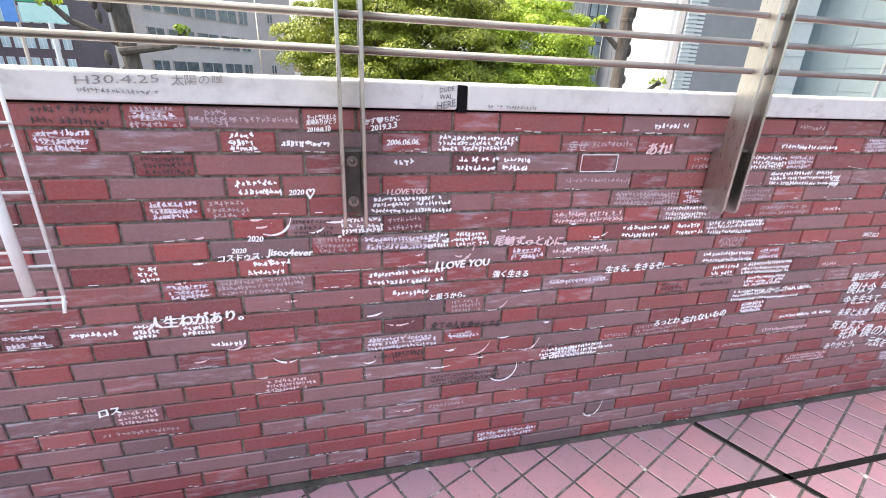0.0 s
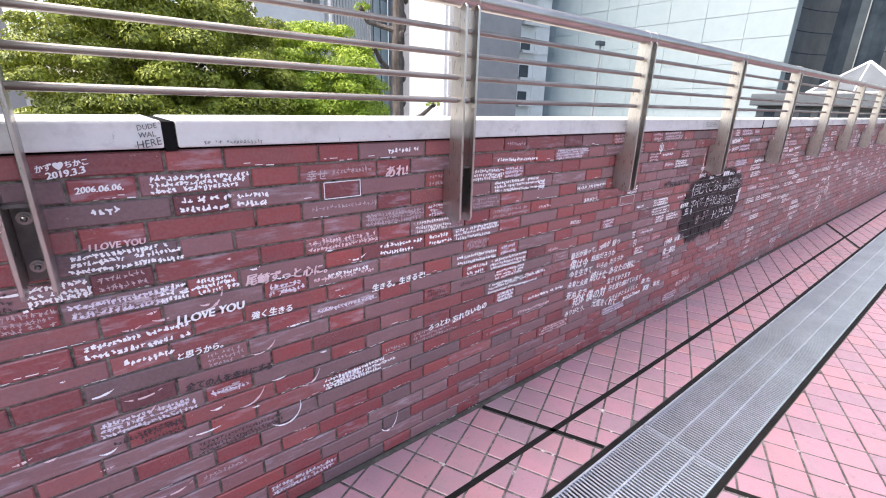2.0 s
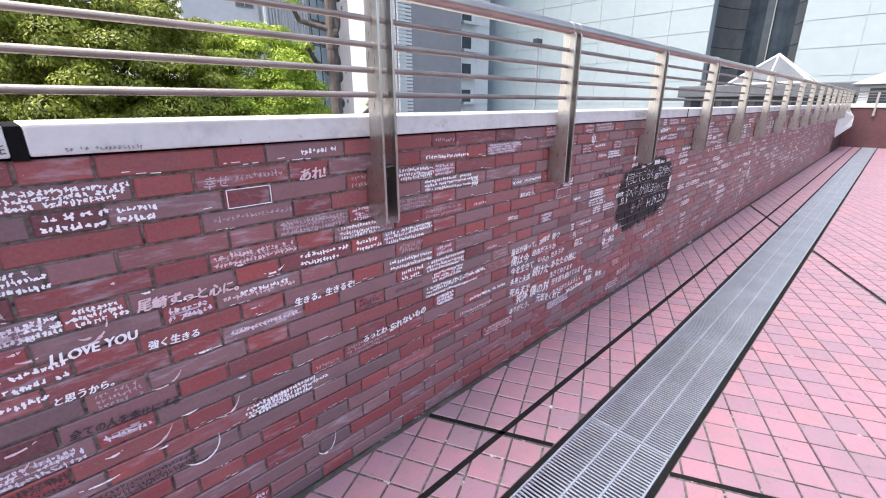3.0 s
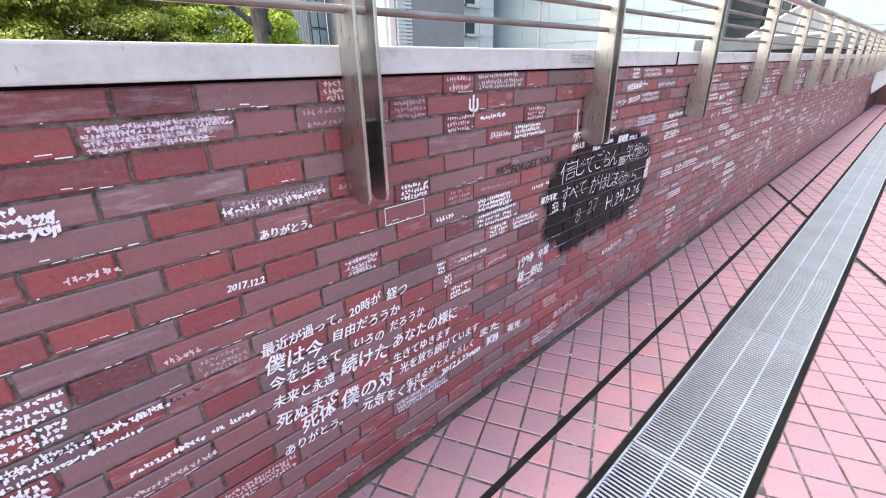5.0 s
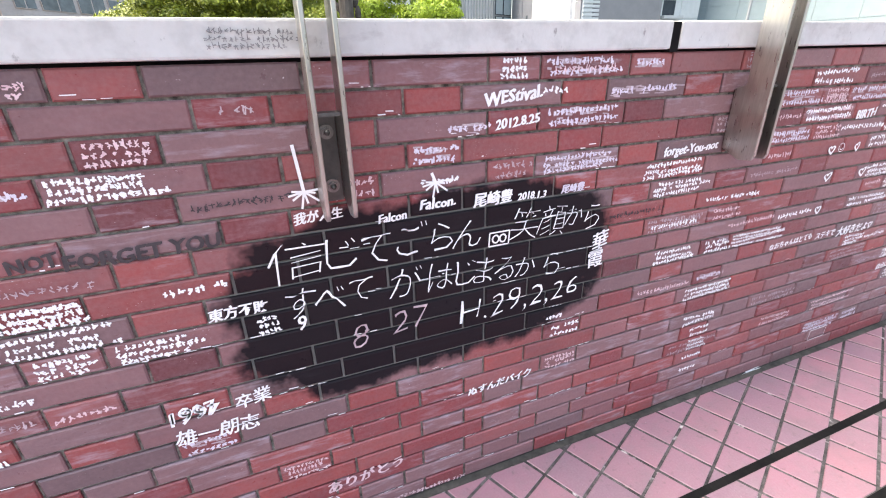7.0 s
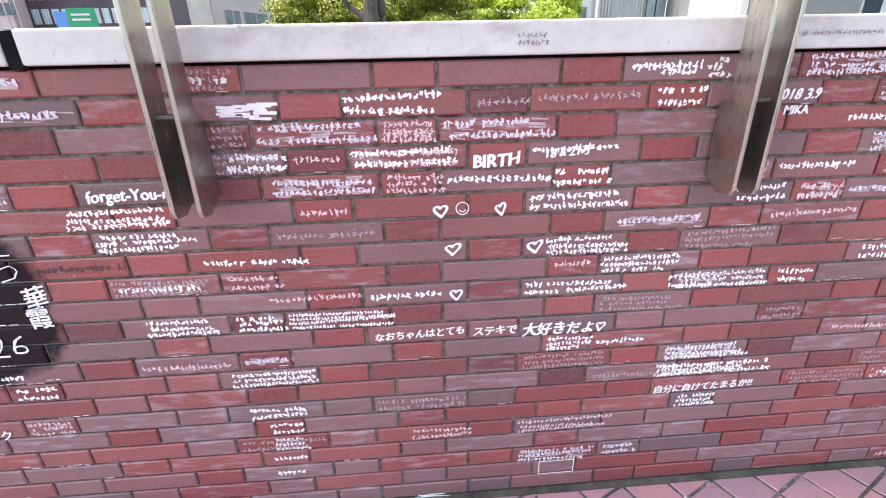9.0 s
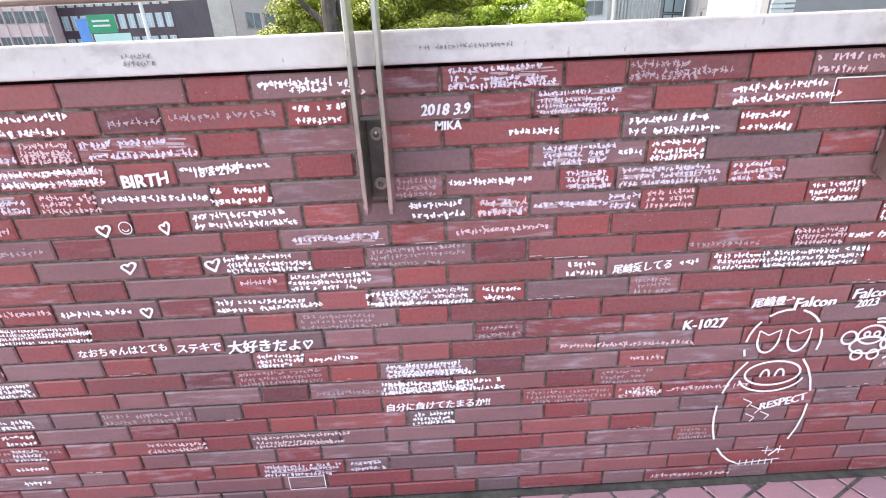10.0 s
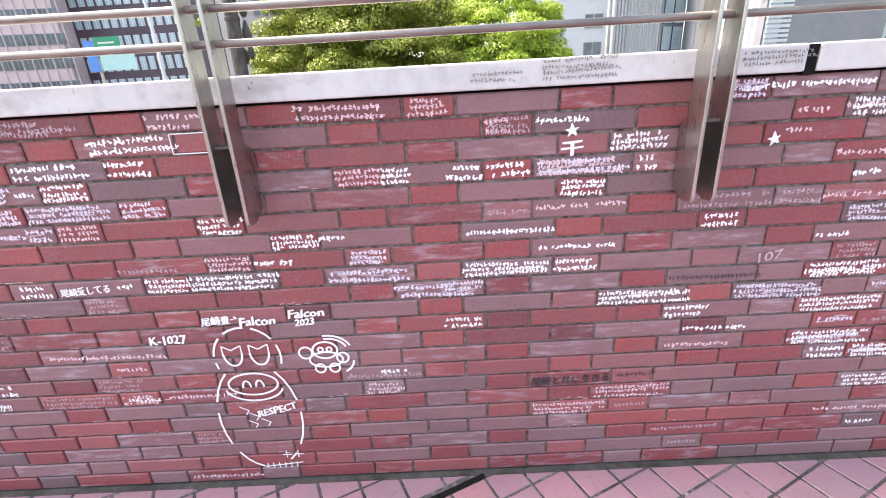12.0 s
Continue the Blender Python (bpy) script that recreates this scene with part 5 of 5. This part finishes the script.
scrawl(4.567, 4.665, 0.622, 2, "white")
scrawl(4.339, 4.555, 0.417, 3, "white")
scrawl(4.338, 4.497, 0.370, 2, "white")
scrawl(4.508, 4.621, 0.373, 2, "white")
scrawl(3.990, 4.195, 0.124, 2, "lilac")
frame_line(4.050, 4.146, 0.070)
scrawl(5.617, 5.725, 0.324, 2, "pink")
scrawl(5.658, 5.736, 0.368, 1, "white")
scrawl(4.755, 4.844, 0.666, 2, "white")
scrawl(4.753, 5.083, 0.471, 1, "pink")
scrawl(4.868, 4.994, 0.374, 2, "faint")
scrawl(4.932, 5.022, 0.319, 1, "white")
scrawl(4.933, 5.018, 0.420, 1, "pink")
scrawl(5.037, 5.290, 0.025, 1, "pink")
scrawl(5.904, 6.123, 0.669, 3, "white")
scrawl(6.135, 6.244, 0.670, 2, "white")
scrawl(6.253, 6.493, 0.570, 2, "white")
scrawl(6.433, 6.561, 0.518, 2, "white")
scrawl(6.608, 6.835, 0.572, 2, "lilac")
scrawl(6.778, 6.950, 0.621, 1, "white")
scrawl(6.429, 6.662, 0.623, 1, "dark")
scrawl(6.486, 6.661, 0.465, 1, "white")
scrawl(6.774, 7.003, 0.424, 1, "lilac")
scrawl(6.954, 7.075, 0.367, 1, "lilac")
scrawl(6.320, 6.432, 0.312, 1, "dark")
scrawl(5.852, 5.950, 0.621, 2, "lilac")
scrawl(5.847, 5.953, 0.522, 2, "white")
scrawl(6.900, 7.138, 0.163, 1, "pink")
scrawl(7.014, 7.095, 0.115, 1, "white")
scrawl(6.597, 6.831, 1.071, 1, "white")
scrawl(6.527, 6.593, 1.073, 1, "white")
scrawl(5.964, 6.028, 1.030, 2, "pink")
scrawl(6.080, 6.235, 1.030, 1, "white")
scrawl(6.250, 6.380, 0.973, 2, "white")
scrawl(6.082, 6.306, 0.930, 2, "lilac")
scrawl(6.316, 6.372, 0.930, 2, "white")
scrawl(5.966, 6.069, 0.922, 2, "white")
scrawl(5.869, 5.957, 0.923, 2, "white")
scrawl(6.141, 6.248, 0.874, 3, "white")
scrawl(6.079, 6.308, 0.822, 1, "pink")
scrawl(5.908, 6.129, 0.772, 1, "white")
scrawl(6.086, 6.279, 0.722, 1, "white")
scrawl(6.493, 6.588, 0.774, 2, "white")
scrawl(6.644, 6.706, 0.972, 1, "pink")
scrawl(6.660, 6.764, 1.032, 1, "pink")
scrawl(6.774, 6.869, 1.030, 1, "pink")
scrawl(6.780, 6.902, 0.926, 1, "pink")
scrawl(6.830, 6.902, 0.871, 1, "white")
scrawl(6.775, 6.935, 0.824, 1, "pink")
scrawl(6.777, 6.870, 0.736, 1, "white")
scrawl(-0.417, -0.288, 1.117, 1, "grey", on="coping")
scrawl(-1.249, -1.105, 1.129, 1, "grey", on="coping")
scrawl(5.937, 6.053, 1.133, 2, "grey", on="coping")
scrawl(6.084, 6.255, 1.140, 4, "grey", on="coping")
scrawl(5.454, 5.465, 1.143, 2, "grey", on="coping")
scrawl(6.517, 6.674, 1.139, 3, "grey", on="coping")
scrawl(2.154, 2.290, 1.136, 3, "grey", on="coping")
scrawl(3.940, 3.996, 1.133, 2, "grey", on="coping")
scrawl(4.460, 4.645, 1.134, 1, "grey", on="coping")
lay_writing()

# weaker writing on further bricks
spots = random.Random(9)
for row in range(ROWS - 1):
    z0, z1 = course(row)
    for a, b, stretcher in bricks_of(row):
        if b < -1.8 or a > 13.5 or (2.0 < a < 3.0 and 0.38 < z0 < 0.83):
            continue
        chance = 0.13 if a < 6.75 else (0.50 if row < 15 else 0.22)
        if row > 17:
            chance *= 0.4
        busy = any(abs((z0 + z1) / 2 - c) < 0.024 and p < b and q > a for p, q, c in SPANS)
        if spots.random() < chance and not busy:
            style = spots.choice(("faint", "faint", "pink", "lilac") if a < 6.75 else ("white", "white", "lilac", "faint"))
            scrawl(a + 0.006, b - 0.006 - spots.random() * 0.08 * (b - a), (z0 + z1) / 2, spots.choice((1, 2, 2, 3)), style)

# ---- bricks ----
shared = {}
far_v, far_f = {k: [] for k in range(4)}, {k: [] for k in range(4)}
for row in range(ROWS):
    z0, z1 = course(row)
    for x0, x1, stretcher in bricks_of(row):
        for k, (wa, wb, _) in enumerate(LENGTHS):
            a, b = max(x0, -5.0), min(x1, 14.4)
            if not wa <= (x0 + x1) / 2 < wb or b - a < 0.02:
                continue
            mid, y = (a + b) / 2, random.uniform(-0.0010, 0.0006)
            single = row < 15 and ((k == 0 and a > -2.6) or k in (1, 2))
            if single:
                key = (round(b - a, 4), stretcher)
                if key not in shared:
                    me = bpy.data.meshes.new("brick")
                    v, f = brick_mesh(b - a, z1 - z0)
                    me.from_pydata(v, [], f)
                    me.materials.append(brick_mauve if stretcher else brick_red)
                    shared[key] = me
                ob = new("brick", shared[key])
                ob.location = (mid, y, (z0 + z1) / 2)
                ob.parent = walls[k]
            else:
                v, f = brick_mesh(b - a, z1 - z0)
                s = len(far_v[k])
                far_v[k] += [(p[0] + mid, p[1] + y, p[2] + (z0 + z1) / 2) for p in v]
                far_f[k] += [tuple(i + s for i in q) for q in f]
for k in range(4):
    if far_v[k]:
        tagged(raw("brickwork", far_v[k], far_f[k], brick_far, walls[k]), kind="stuff")

# ---- tiles ----
mv, mf = [], []
whole_mesh = None
singles = 0
for y0, y1 in ((-0.281, -0.022), (-0.468, -0.304), (-4.2, -0.820)):
    for c, poly, whole in tile_polys(y0, y1, -3.0, 16.9):
        if 0.2 < c.x < 4.6 and c.y > -1.15 and whole and singles < 300:
            if whole_mesh is None:
                v, f = tile_geo(poly, c)
                whole_mesh = bpy.data.meshes.new("tile")
                whole_mesh.from_pydata(v, [], f)
                whole_mesh.materials.append(tile_one)
            ob = new("tile", whole_mesh)
            ob.location = (c.x, c.y, random.uniform(-0.0006, 0.0004))
            ob.parent = floor
            singles += 1
        else:
            v, f = tile_geo(poly, Vector((0, 0)))
            s, dz = len(mv), random.uniform(-0.0006, 0.0004)
            mv += [(p[0], p[1], p[2] + dz) for p in v]
            mf += [tuple(i + s for i in q) for q in f]
tagged(raw("paving", mv, mf, tile_many, floor), kind="stuff")
